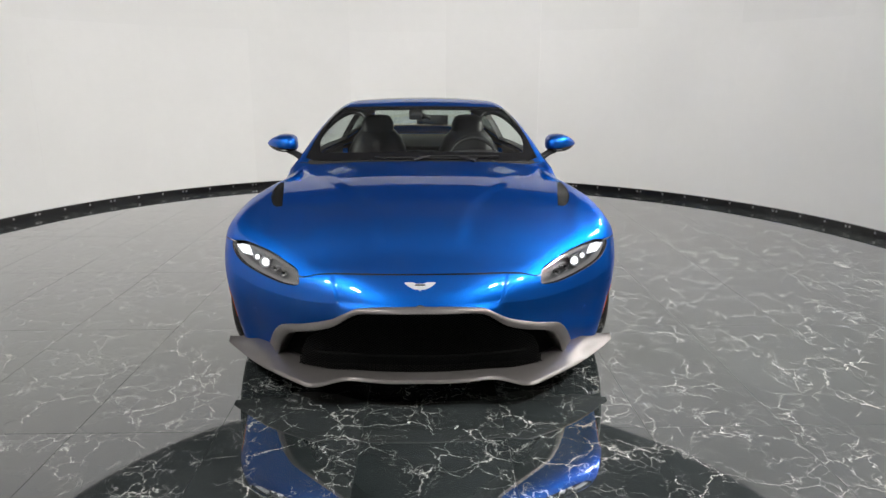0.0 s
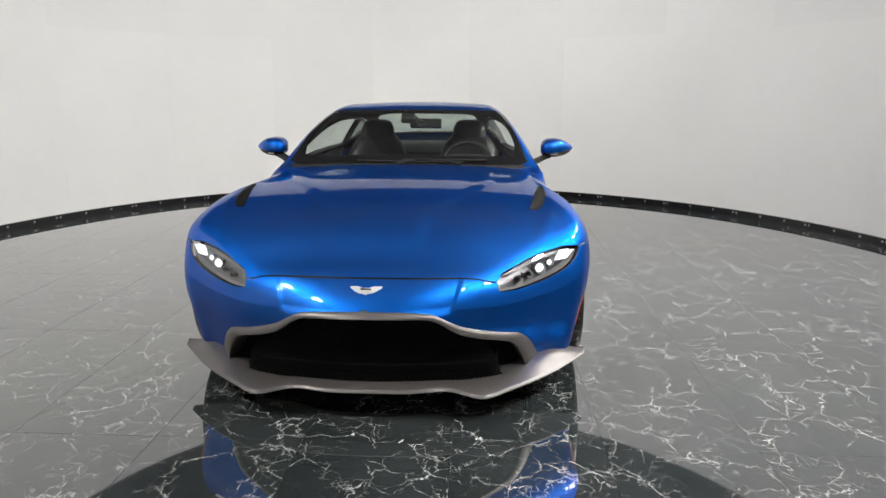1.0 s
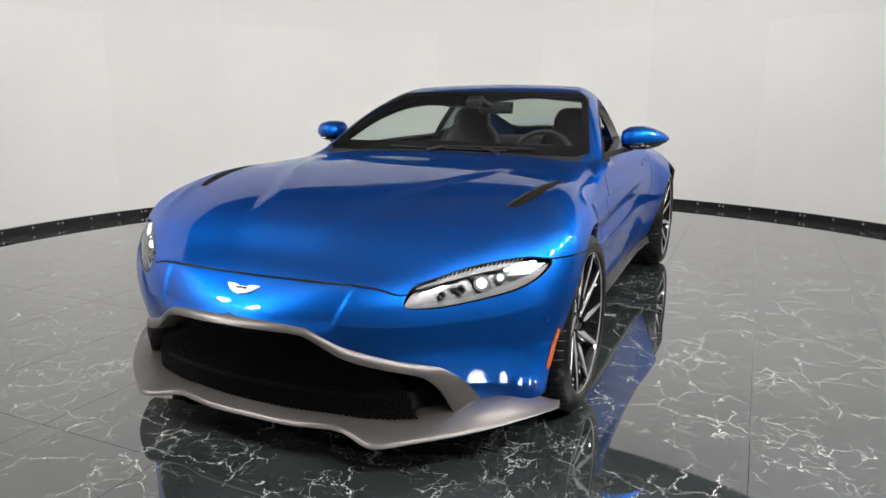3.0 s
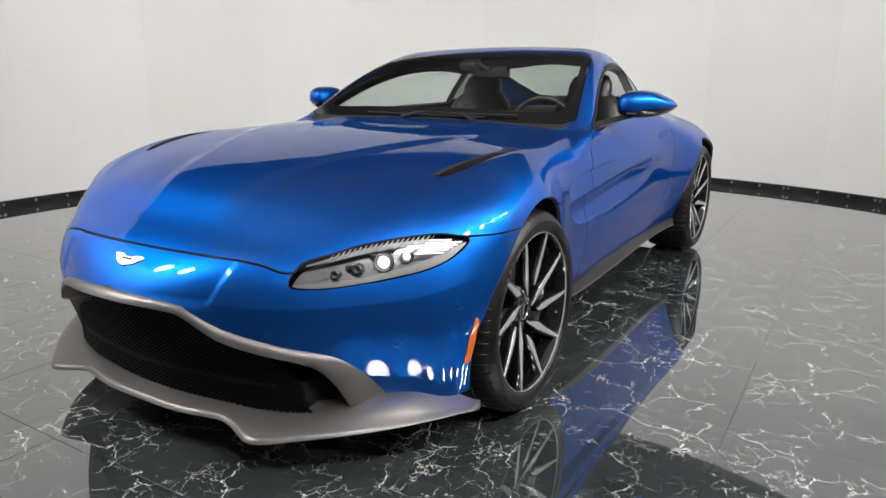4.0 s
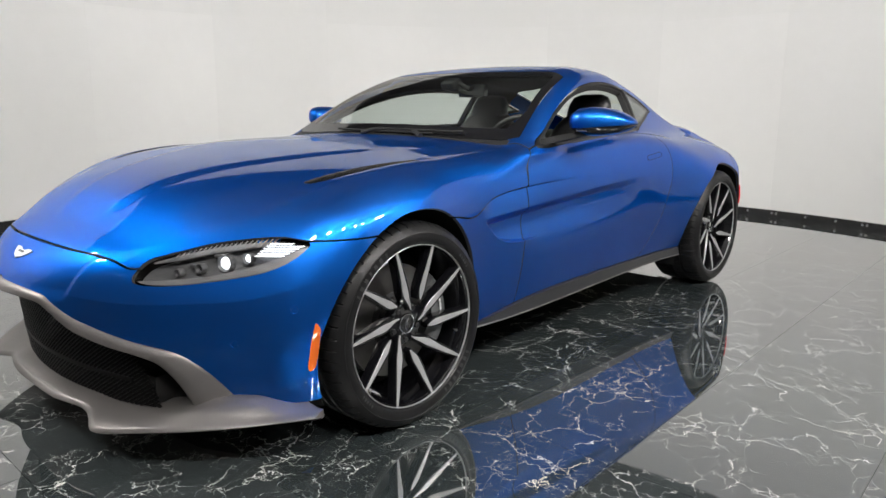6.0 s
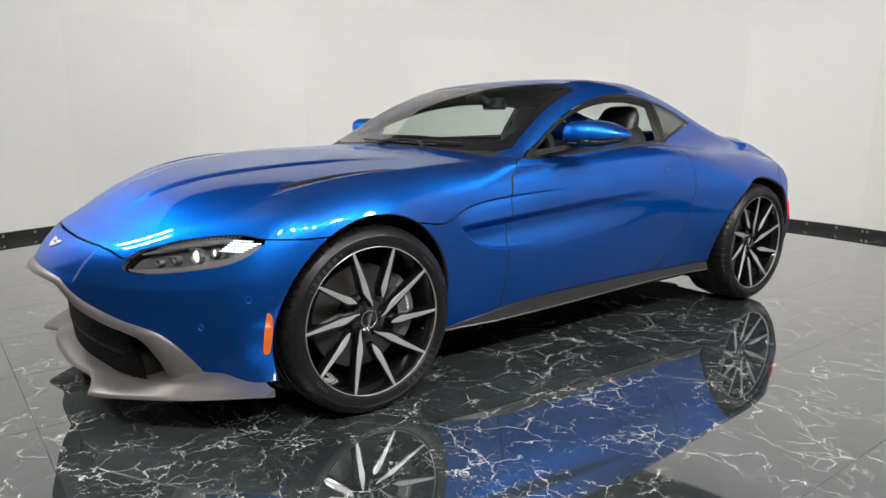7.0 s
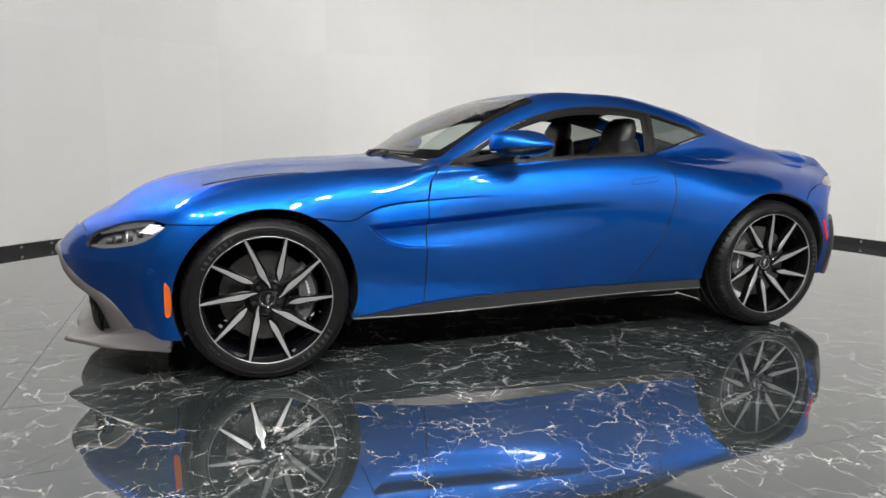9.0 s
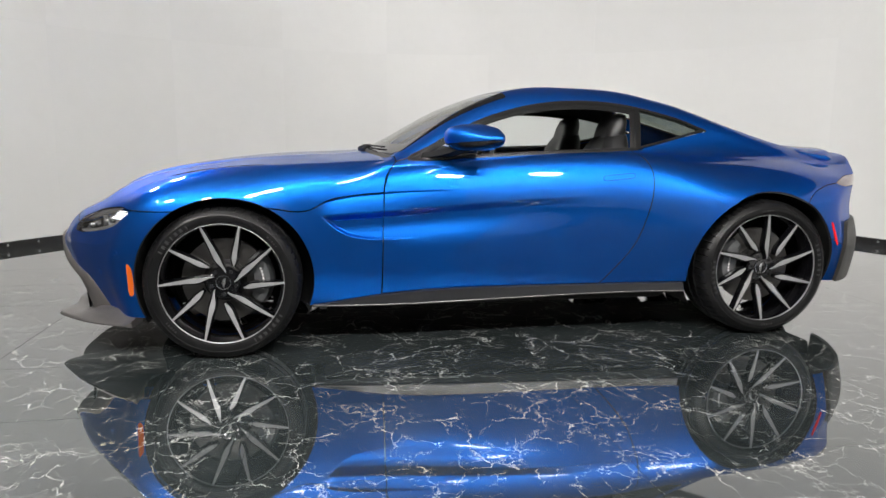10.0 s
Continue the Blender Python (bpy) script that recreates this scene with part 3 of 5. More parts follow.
def pick(mesh, values, gap=0.0):
    """The piece of the mesh inside an outline, and the rest, with a gap between them."""
    if not gap:
        return cut(mesh, values(mesh[0]))
    inner = cut(mesh, values(mesh[0]) + gap)[0]
    outer = cut(mesh, values(mesh[0]) - gap)[1]
    return inner, outer


def arch(a):
    return lambda v: np.maximum(np.hypot(v[:, 1] - a[0], v[:, 2] - a[1]) - a[2], 0.45 - v[:, 0])


BOTTOM_Z = natural([-0.9, -0.4, 0.30, 0.41, 0.73, 1.2, 2.27, 2.9, 3.1, 3.6], [0.205, 0.196, 0.20, 0.212, 0.258, 0.282, 0.284, 0.28, 0.265, 0.25])
skin = cut(skin, skin[0][:, 2] - BOTTOM_Z(skin[0][:, 1]))[1]
skin = cut(skin, arch(ARCH_F)(skin[0]))[1]
skin = cut(skin, arch(ARCH_R)(skin[0]))[1]

# the mouth
MOUTH_OUT = np.array([(0, 0.524), (0.15, 0.519), (0.256, 0.508), (0.290, 0.498), (0.345, 0.466), (0.401, 0.435), (0.53, 0.390), (0.600, 0.371), (0.650, 0.350), (0.698, 0.294), (0.738, 0.205)])
MOUTH_IN = np.array([(0, 0.497), (0.15, 0.492), (0.250, 0.484), (0.295, 0.467), (0.340, 0.436), (0.388, 0.404), (0.470, 0.372), (0.550, 0.349), (0.605, 0.324), (0.645, 0.268), (0.676, 0.181)])
mouth_poly = np.concatenate([rounded(MOUTH_OUT, 6, False), [(0.738, 0.05), (-0.3, 0.05), (-0.3, 0.524)]])
skin = cut(skin, np.maximum(inside(mouth_poly, skin[0][:, 0], skin[0][:, 2]), skin[0][:, 1] + 0.3))[1]

# lamps, glass and vents
LAMP = rounded([(0.544, 0.575), (0.546, 0.598), (0.557, 0.624), (0.60, 0.641), (0.651, 0.658), (0.728, 0.678), (0.823, 0.690), (0.877, 0.687), (0.918, 0.680), (0.906, 0.648), (0.876, 0.620),
                (0.835, 0.600), (0.773, 0.584), (0.699, 0.570), (0.624, 0.561), (0.560, 0.563)], 5)
lamp_skin, skin = pick(skin, lambda v: np.maximum(inside(LAMP, v[:, 0], v[:, 2]), v[:, 1] + 0.30), GAP)
SCREEN = np.array([(-0.1, 0.71), (0.25, 0.722), (0.50, 0.75), (0.70, 0.80), (0.755, 0.845), (0.688, 1.10), (0.612, 1.395), (0.40, 1.368), (0.2, 1.352), (-0.1, 1.348)])
SCREEN[:, 1] -= 0.01
screen_skin, skin = pick(skin, lambda v: np.maximum(inside(SCREEN, v[:, 0], v[:, 1]), 0.86 - v[:, 2]), 0.003)
WINDOW = rounded([(0.862, 0.906), (0.985, 0.980), (1.112, 1.049), (1.236, 1.103), (1.346, 1.140), (1.484, 1.175), (1.660, 1.200), (1.850, 1.206), (2.030, 1.194), (2.200, 1.166), (2.385, 1.123),
                  (2.50, 1.083), (2.565, 1.058), (2.50, 1.046), (2.361, 1.014), (2.13, 0.966), (2.075, 0.954), (1.6, 0.938), (1.2, 0.918)], 5)
glass_skin, skin = pick(skin, lambda v: np.maximum(np.maximum(inside(WINDOW, v[:, 1], v[:, 2]), 0.3 - v[:, 0]), 0.87 - v[:, 2]), 0.003)
BACKLIGHT = rounded([(-0.2, 2.36), (0.25, 2.37), (0.41, 2.41), (0.425, 2.56), (0.40, 2.85), (0.36, 3.08), (0.18, 3.14), (-0.2, 3.14)], 5)
back_skin, skin = pick(skin, lambda v: np.maximum(inside(BACKLIGHT, v[:, 0], v[:, 1]), 0.95 - v[:, 2]), 0.003)
VENT = np.array([(0.698, -0.250), (0.722, -0.10), (0.748, 0.05), (0.775, 0.200), (0.790, 0.205), (0.797, 0.18), (0.798, 0.04), (0.785, -0.11), (0.760, -0.20), (0.735, -0.240)])
vent_skin, skin = pick(skin, lambda v: np.maximum(inside(VENT, v[:, 0], v[:, 1]), 0.7 - v[:, 2]), 0.0)

# panels
SHUT_X = natural([0, 0.2, 0.382, 0.48, 0.545, 0.60, 0.70, 0.80, 0.862, 0.912, 0.96], [0.630, 0.630, 0.626, 0.612, 0.602, 0.634, 0.674, 0.691, 0.694, 0.687, 0.690])
SHUT_Y = natural([-0.40, 0.0, 0.24, 0.405, 0.47, 0.56, 0.70, 0.80], [0.688, 0.69, 0.688, 0.682, 0.716, 0.738, 0.752, 0.757])


def hood_line(v):
    line = np.where(v[:, 1] < -0.38, SHUT_X(v[:, 0]), SHUT_Y(v[:, 1]))
    rear = v[:, 1] - np.interp(v[:, 2], [0.70, 0.752, 0.83, 0.90, 0.94], [0.735, 0.737, 0.752, 0.80, 0.84])
    cowl = v[:, 1] - np.interp(v[:, 0], [0, 0.25, 0.5, 0.70, 0.78], [0.665, 0.675, 0.70, 0.755, 0.80])
    return np.maximum(np.maximum(line - v[:, 2], rear), np.where(v[:, 2] > 0.86, cowl, -1))


hood_skin, skin = pick(skin, hood_line, GAP)
DOOR = np.concatenate([[(0.80, 0.90), (0.765, 0.85), (0.742, 0.77), (0.737, 0.60), (0.733, 0.40), (0.728, 0.20), (1.76, 0.20), (1.873, 0.313)],
                       rounded([(1.873, 0.313), (1.999, 0.473), (2.065, 0.65), (2.092, 0.80), (2.085, 0.88), (2.05, 0.955)], 5, False), [(1.95, 0.978), (1.3, 0.96), (0.9, 0.925)]])
door_skin, skin = pick(skin, lambda v: np.maximum(np.maximum(inside(DOOR, v[:, 1], v[:, 2]), 0.5 - v[:, 0]), v[:, 2] - np.interp(v[:, 1], [0.8, 2.1], [0.925, 0.975])), GAP)
cowl_skin, skin = cut(skin, np.maximum(np.maximum(skin[0][:, 1] - 0.80, 0.60 - skin[0][:, 1]), np.maximum(0.88 - skin[0][:, 2], skin[0][:, 0] - 0.735)))
bumper_skin, skin = pick(skin, lambda v: v[:, 1] - 0.0)
fender_skin, skin = pick(skin, lambda v: np.maximum(v[:, 1] - 1.0, v[:, 2] - 0.78))
DIFFUSER = np.array([(3.165, 0.20), (3.175, 0.40), (3.20, 0.52), (3.24, 0.575), (3.9, 0.60), (3.9, 0.2)])
diffuser_skin, skin = pick(skin, lambda v: inside(DIFFUSER, v[:, 1], v[:, 2]), GAP)
TAIL = rounded([(3.17, 0.784), (3.26, 0.808), (3.40, 0.822), (3.9, 0.83), (3.9, 0.772), (3.33, 0.766), (3.23, 0.765)], 4)
tail_skin, skin = pick(skin, lambda v: inside(TAIL, v[:, 1], v[:, 2]), 0.001)
BACK_SEAM = np.array([(3.17, 0.784), (3.09, 0.777), (2.99, 0.752), (2.938, 0.722), (2.87, 0.66), (2.80, 0.60), (3.9, 0.2), (3.9, 0.784)])
rear_skin, skin = pick(skin, lambda v: inside(BACK_SEAM, v[:, 1], v[:, 2]), GAP * 0.7)
roof_skin, quarter_skin = pick(skin, lambda v: np.minimum(v[:, 1] - 1.6, np.maximum(-v[:, 2] + 0.90, v[:, 1] - 2.43)))

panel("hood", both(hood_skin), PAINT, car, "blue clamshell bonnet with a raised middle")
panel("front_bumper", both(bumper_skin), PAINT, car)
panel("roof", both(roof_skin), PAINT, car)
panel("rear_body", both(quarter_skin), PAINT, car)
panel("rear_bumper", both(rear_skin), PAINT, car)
panel("diffuser", both(diffuser_skin), DIFFUSER_GREY, car, "dark grey rear diffuser", 0.02, 0.016)
panel("cowl", both(cowl_skin), MATT_BLACK, car)
doors = []
for side, flip in (("left", lambda m: m), ("right", mirrored)):
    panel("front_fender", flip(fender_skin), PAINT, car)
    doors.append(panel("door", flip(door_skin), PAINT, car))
    panel("tail_lamp", flip(tail_skin), TAIL_LENS, car, "smoked dark tail lamp strip")

# ---- wheels ----
def tyre_mesh(wide):
    bm = bmesh.new()
    prof = [(-0.012, 0.268), (-0.004, 0.2745), (0.003, 0.2815), (0.0065, 0.2835), (0.0075, 0.286), (0.0105, 0.298), (0.0085, 0.312), (0.0098, 0.3135), (0.0088, 0.316), (0.0065, 0.319), (-0.003, 0.334), (-0.016, 0.3445), (-0.030, 0.349), (-0.070, 0.3515),
            (-0.073, 0.345), (-0.081, 0.345), (-0.084, 0.352), (-0.128, 0.352), (-0.131, 0.345), (-0.139, 0.345), (-0.142, 0.352), (-0.19, 0.3515), (-0.225, 0.345), (-0.243, 0.328), (-0.25, 0.30), (-0.24, 0.262)]
    steps, rings = 600, []
    for k in range(steps):
        a = 2 * math.pi * k / steps
        ring_ = []
        for i, (s, r) in enumerate(prof):
            if k % 10 == 0 and i in (11, 12, 13, 21, 22):
                r -= 0.0045
            if k % 10 == 5 and i in (17,):
                r -= 0.004
            ring_.append(bm.verts.new((s * wide, r * math.cos(a), r * math.sin(a))))
        rings.append(ring_)
    for k in range(steps):
        a, b = rings[k], rings[(k + 1) % steps]
        for i in range(len(prof) - 1):
            bm.faces.new((a[i], a[i + 1], b[i + 1], b[i]))
    return bm


RIM_SIZE = 1.036
LONG = [(0.047, -33, 0.004), (0.080, -15, 0.016), (0.112, -7.5, 0.028), (0.160, -4, 0.0215), (0.215, -1.5, 0.0160), (0.266, 0, 0.0100)]
SHORT = [(0.090, -15, 0.006), (0.120, -8, 0.026), (0.160, -4, 0.0230), (0.215, -1.5, 0.0165), (0.266, 0, 0.0105)]


def dish(r):
    return -0.004 - 0.042 * max(0.0, 1 - r / 0.262) ** 1.15


def spoke_rows(kind, grow, lift):
    rows = []
    pts = rounded([(r, a, w) for r, a, w in kind], 4, False)
    mid = [(r * math.cos(radians(a)), r * math.sin(radians(a))) for r, a, w in pts]
    for i, (r, a, w) in enumerate(pts):
        p, q = mid[max(i - 1, 0)], mid[min(i + 1, len(mid) - 1)]
        d = Vector((q[0] - p[0], q[1] - p[1])).normalized()
        n = Vector((-d.y, d.x))
        rows.append((mid[i], n, w / 2 + grow, dish(r) + lift))
    return rows


def spoke_body(kind):
    bm = bmesh.new()
    out = []
    for c, n, h, x in spoke_rows(kind, 0.0035, -0.002):
        prof = [(-h, 0), (h, 0), (h + 0.004, -0.012), (h + 0.003, -0.034), (-h - 0.003, -0.034), (-h - 0.004, -0.012)]
        out.append([(x + dx, c[0] + n.x * s, c[1] + n.y * s) for s, dx in prof])
    loft(bm, out, True, True)
    return bm


def spoke_face(kind):
    bm = bmesh.new()
    out = []
    for c, n, h, x in spoke_rows(kind, -0.0005, 0.0):
        prof = [(-h, -0.004), (-h * 0.8, 0), (h * 0.8, 0), (h, -0.004)]
        out.append([(x + dx, c[0] + n.x * s, c[1] + n.y * s) for s, dx in prof])
    loft(bm, out, True, True)
    return bm


def turned(ob, deg):
    ob.matrix_basis = pose(0, 0, 0, deg, 0, 0)
    return ob


def wheel(name_label, at, wide, phase, caliper_at, turn=0):
    root = tagged(new("wheel"), name_label)
    root.parent = car
    root.matrix_basis = pose(*at, 0, 0, turn)
    part("tyre", tyre_mesh(wide), RUBBER, root, "black low-profile rubber tyre", True, 25)
    for start, count, size in ((phase + 118, 7, 0.017), (phase + 298, 7, 0.017), (phase + 35, 5, 0.009), (phase + 215, 5, 0.009)):
        for k in range(count):
            a = radians(start + k * (5.2 if size > 0.01 else 2.6))
            bm = bmesh.new()
            box(bm, (0.0026, size * (0.75 if k % 3 else 0.45), size), (0.0094 * wide, 0.297 * math.cos(a), 0.297 * math.sin(a)), (math.degrees(a) - 90, 0, 0))
            part("raised_mark", bm, SIDEWALL, root, smooth=False)
    bm = bmesh.new()
    revolve(bm, [(-0.004, 0.2625), (-0.03, 0.252), (-0.09, 0.243), (-0.19 * wide, 0.240), (-0.215 * wide, 0.258), (-0.217 * wide, 0.262)], 96)
    part("barrel", bm, GLOSS_BLACK, root)
    bm = bmesh.new()
    revolve(bm, [(-0.006, 0.2634), (0.001, 0.2640), (0.0016, 0.2650), (0.001, 0.2660), (-0.006, 0.2670)], 128, closed=True)
    part("rim_lip", bm, MACHINED, root, "machined silver rim lip")
    bodies = [part("spoke", spoke_body(LONG), GLOSS_BLACK, root), part("spoke", spoke_body(SHORT), GLOSS_BLACK, root)]
    faces = [part("spoke_face", spoke_face(LONG), MACHINED, root, "machined silver spoke face", True, 20), part("spoke_face", spoke_face(SHORT), MACHINED, root, "machined silver spoke face", True, 20)]
    for k in range(5):
        for kind, off in ((0, 36), (1, 0)):
            for ob in (bodies[kind], faces[kind]):
                a = phase + off + 72 * k
                if k == 0:
                    turned(ob, a)
                else:
                    c = ob.copy()
                    scene.collection.objects.link(c)
                    turned(c, a)
    bm = bmesh.new()
    revolve(bm, [(-0.046, 0.0005), (-0.046, 0.030), (-0.050, 0.036), (-0.052, 0.072), (-0.066, 0.080), (-0.10, 0.082), (-0.10, 0.0005)], 48)
    part("hub", bm, GLOSS_BLACK, root)
    bm = bmesh.new()
    revolve(bm, [(-0.044, 0.030), (-0.042, 0.0315), (-0.042, 0.034), (-0.047, 0.0355)], 40)
    part("hub_ring", bm, CHROME, root, "thin chrome ring round the hub cap")
    bm = bmesh.new()
    loft(bm, [[(-0.0455, -0.004, -0.022), (-0.0435, 0.0, -0.024), (-0.0455, 0.003, -0.021)], [(-0.0455, -0.009, 0.0), (-0.043, 0.0, 0.002), (-0.0455, 0.007, -0.004)],
              [(-0.0455, 0.000, 0.016), (-0.0435, 0.009, 0.021), (-0.0455, 0.012, 0.015)]], True, True)
    part("hub_emblem", bm, CHROME, root, "small plain chrome hub emblem")
    for k in range(5):
        a = radians(phase + 72 * k + 54)
        bm = bmesh.new()
        bmesh.ops.create_cone(bm, cap_ends=True, segments=6, radius1=0.011, radius2=0.0095, depth=0.03, matrix=pose(-0.062, 0.057 * math.cos(a), 0.057 * math.sin(a), 0, 90, 0))
        part("wheel_bolt", bm, SILL, root)
    bm = bmesh.new()
    revolve(bm, [(-0.118, 0.09), (-0.112, 0.092), (-0.112, 0.196), (-0.142, 0.196), (-0.142, 0.09)], 72, closed=True)
    part("brake_disc", bm, DISC, root, "grey ventilated brake disc")
    bm = bmesh.new()
    revolve(bm, [(-0.105, 0.0005), (-0.103, 0.085), (-0.112, 0.098), (-0.13, 0.10)], 40)
    part("disc_bell", bm, MATT_BLACK, root)
    bm = bmesh.new()
    rows = []
    for k in range(13):
        a = radians(caliper_at - 36 + 6 * k)
        swell = 0.012 * math.sin(math.pi * k / 12)
        prof = [(-0.060 - 0.02 * (1 - math.sin(math.pi * k / 12)), 0.138), (-0.056, 0.165 + swell), (-0.062, 0.196 + swell), (-0.09, 0.211 + swell), (-0.15, 0.213 + swell), (-0.16, 0.165), (-0.13, 0.14)]
        rows.append([(x, r * math.cos(a), r * math.sin(a)) for x, r in prof])
    loft(bm, rows, True, True)
    part("brake_caliper", bm, CALIPER, root, "grey brake caliper with white marking")
    for k in range(7):
        a = radians(caliper_at - 15 + 5 * k)
        bm = bmesh.new()
        box(bm, (0.002, 0.012, 0.008), (-0.0525, 0.178 * math.cos(a), 0.178 * math.sin(a)), (math.degrees(a) + 90, 0, 0))
        part("caliper_marking", bm, WHITE_PRINT, root, smooth=False)
    bm = bmesh.new()
    tube(bm, [(-0.03, 0.235 * math.cos(radians(-17)), 0.235 * math.sin(radians(-17))), (-0.012, 0.228 * math.cos(radians(-17)), 0.228 * math.sin(radians(-17)))], 0.005)
    part("valve", bm, CHROME, root)
    bm = bmesh.new()
    tube(bm, [(-0.26, 0, 0), (-0.42, 0, 0)], 0.05, 12)
    part("axle", bm, MATT_BLACK, root)
    grown = set()
    for ob in root.children:
        if ob.name.split(".")[0] in ("barrel", "rim_lip", "spoke", "spoke_face") and ob.data.name not in grown:
            grown.add(ob.data.name)
            ob.data.transform(Matrix.Diagonal((1, RIM_SIZE, RIM_SIZE, 1)))
    return root


front_wheel = wheel("black and silver ten-spoke alloy wheel with road tyre", (0.962, 0.0, 0.352), 1.0, 0, 5)
rear_wheel = wheel("black and silver ten-spoke alloy wheel with wide rear tyre", (0.936, 2.704, 0.356), 1.18, 18 + 36, 170)
for w, x, y, z in ((front_wheel, 0.962, 0.0, 0.352), (rear_wheel, 0.936, 2.704, 0.356)):
    copy_thing(w, pose(-x, y, z, 0, 0, 180))

# ---- arch liners and underbody ----
for (ay, az, ar) in (ARCH_F, ARCH_R):
    for sx in (1, -1):
        bm = bmesh.new()
        rows = []
        for k in range(41):
            a = radians(-28 + 236 * k / 40)
            ring_ = [(ay + (ar + g) * math.cos(a), max(0.16, az + (ar + g) * math.sin(a))) for g in (0.004, 0.016, 0.016, 0.0, -0.35)]
            edge = float(side_at([ring_[1][0]], [max(0.24, ring_[1][1])])[0][0]) - 0.014
            rows.append([(sx * min(x, edge - d), p[0], p[1]) for (x, d), p in zip(((0.935, 0.0), (0.90, 0.03), (0.62, 0.1), (0.60, 0.1), (0.58, 0.1)), ring_)])
        loft(bm, rows)
        part("arch_liner", bm, VOID, car)
bm = bmesh.new()
box(bm, (1.10, 4.0, 0.10), (0, 1.30, 0.22), bevel=0.03)
box(bm, (1.52, 1.80, 0.10), (0, 1.34, 0.225), bevel=0.03)
part("underbody", bm, VOID, car)

# ---- front end ----
def mouth_ring():
    out = rounded(MOUTH_OUT, 5, False)
    inn = rounded(MOUTH_IN, 5, False)
    p_out = front_at(out[:, 0], np.maximum(out[:, 1], 0.2))
    rows = []
    for i in range(len(out)):
        o = np.array([out[i, 0], p_out[i][1], out[i, 1]])
        s = min(1.0, max(0.0, (out[i, 0] - 0.25) / 0.4))
        r = np.array([inn[i, 0], float(NOSE_Y(inn[i, 0]) + NOSE_LEAN(inn[i, 1])) - 0.002 + 0.012 * s, inn[i, 1]])
        d = r - o
        rows.append([o + [0, 0.030, 0.003], o + [0, 0.003, 0.001], o + d * 0.08 + [0, -0.007, 0], o + d * 0.5 + [0, -0.010, 0], o + d * 0.86 + [0, -0.006, 0], o + d * 0.97 + [0, 0.002, 0],
                     r + [-0.006 * s, 0.020, -0.004], r + [-0.022 * s, 0.075, -0.010], r + [-0.040 * s, 0.15, -0.016]])
    return rows


rows = mouth_ring()
bm = bmesh.new()
full = [[tuple(p * [-1, 1, 1]) for p in r] for r in rows[:0:-1]] + [[tuple(p) for p in r] for r in rows]
loft(bm, full)
part("grille_surround", bm, SATIN, car, "satin bronze-grey grille surround", True, 60)

SPLIT_Y = even([0, 0.18, 0.28, 0.34, 0.42, 0.49, 0.56, 0.70, 0.84, 0.966], [-0.868, -0.862, -0.845, -0.832, -0.850, -0.866, -0.826, -0.720, -0.582, -0.428])
SPLIT_Z = even([0, 0.18, 0.30, 0.42, 0.49, 0.60, 0.80, 0.966], [0.140, 0.140, 0.143, 0.130, 0.127, 0.135, 0.152, 0.170])
INNER_Y = even([0, 0.30, 0.50, 0.60, 0.70, 0.80, 0.90, 0.94], [-0.745, -0.715, -0.655, -0.625, -0.60, -0.535, -0.435, -0.385])
INNER_Z = even([0, 0.30, 0.50, 0.62, 0.72, 0.82, 0.94], [0.178, 0.176, 0.178, 0.198, 0.216, 0.217, 0.217])
bm = bmesh.new()
rows = []
for x in np.linspace(-0.966, 0.966, 133):
    a = abs(x)
    y, z, iy, iz = float(SPLIT_Y(a)), float(SPLIT_Z(a)), float(INNER_Y(min(a, 0.94))), float(INNER_Z(a))
    iy = max(iy, y + 0.012)
    thick = 0.019 - 0.009 * float(step(0.60, 0.955, a))
    iz += (z + thick + 0.012 - iz) * float(step(0.78, 0.95, a))
    rear = -0.12 - 0.275 * float(step(0.60, 0.70, a))
    row = [(x, iy + 0.10, iz + 0.002), (x, iy, iz), (x, iy + (y - iy) * 0.55, iz + (z + thick - iz) * (0.62 - 0.07 * float(step(0.55, 0.70, a)))), (x, y + 0.016, z + thick), (x, y + 0.005, z + thick * 0.72),
                 (x, y, z + 0.004), (x, y + 0.006, z), (x, y + 0.25, z - 0.004), (x, iy + 0.28, z + 0.01)]
    rows.append([(px, min(py, max(rear, y + 0.012)), pz) for px, py, pz in row])
loft(bm, rows, True, True)
part("splitter", bm, SATIN, car, "satin bronze-grey front splitter", True, 40)

# mesh of the grille, and a black sheet added for the shade behind it
GRILLE = np.concatenate([rounded(MOUTH_IN, 4, False) * [0.84, 1] - [0, 0.010], [(0.47, 0.168), (0.3, 0.15), (0, 0.15)]])
GRILLE = np.concatenate([GRILLE, (GRILLE * [-1, 1])[::-1]])


def grille_y(x):
    return -0.815 + 0.32 * x * x


bm = bmesh.new()
for sign in (1, -1):
    for c in np.arange(-0.60, 1.05, 0.0125):
        xs = np.linspace(-0.64, 0.64, 129)
        zs = c + sign * xs * 0.62
        ok = inside(GRILLE, xs, zs) < 0.004
        run = []
        for x, z, good in list(zip(xs, zs, ok)) + [(0, 0, False)]:
            if good:
                run.append((x, grille_y(x) + (0.35 - z) * 0.10, z))
            else:
                if len(run) > 2:
                    keep = run[::4] + ([run[-1]] if (len(run) - 1) % 4 else [])
                    loft(bm, [[(x, y - 0.004, z + 0.0016), (x, y - 0.004, z - 0.0016), (x, y + 0.006, z - 0.0014), (x, y + 0.006, z + 0.0014)] for x, y, z in keep], True)
                run = []
mesh_ob = part("grille_mesh", bm, MESH_BLACK, car, "black honeycomb grille mesh", False)
tagged(mesh_ob, kind="stuff")
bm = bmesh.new()
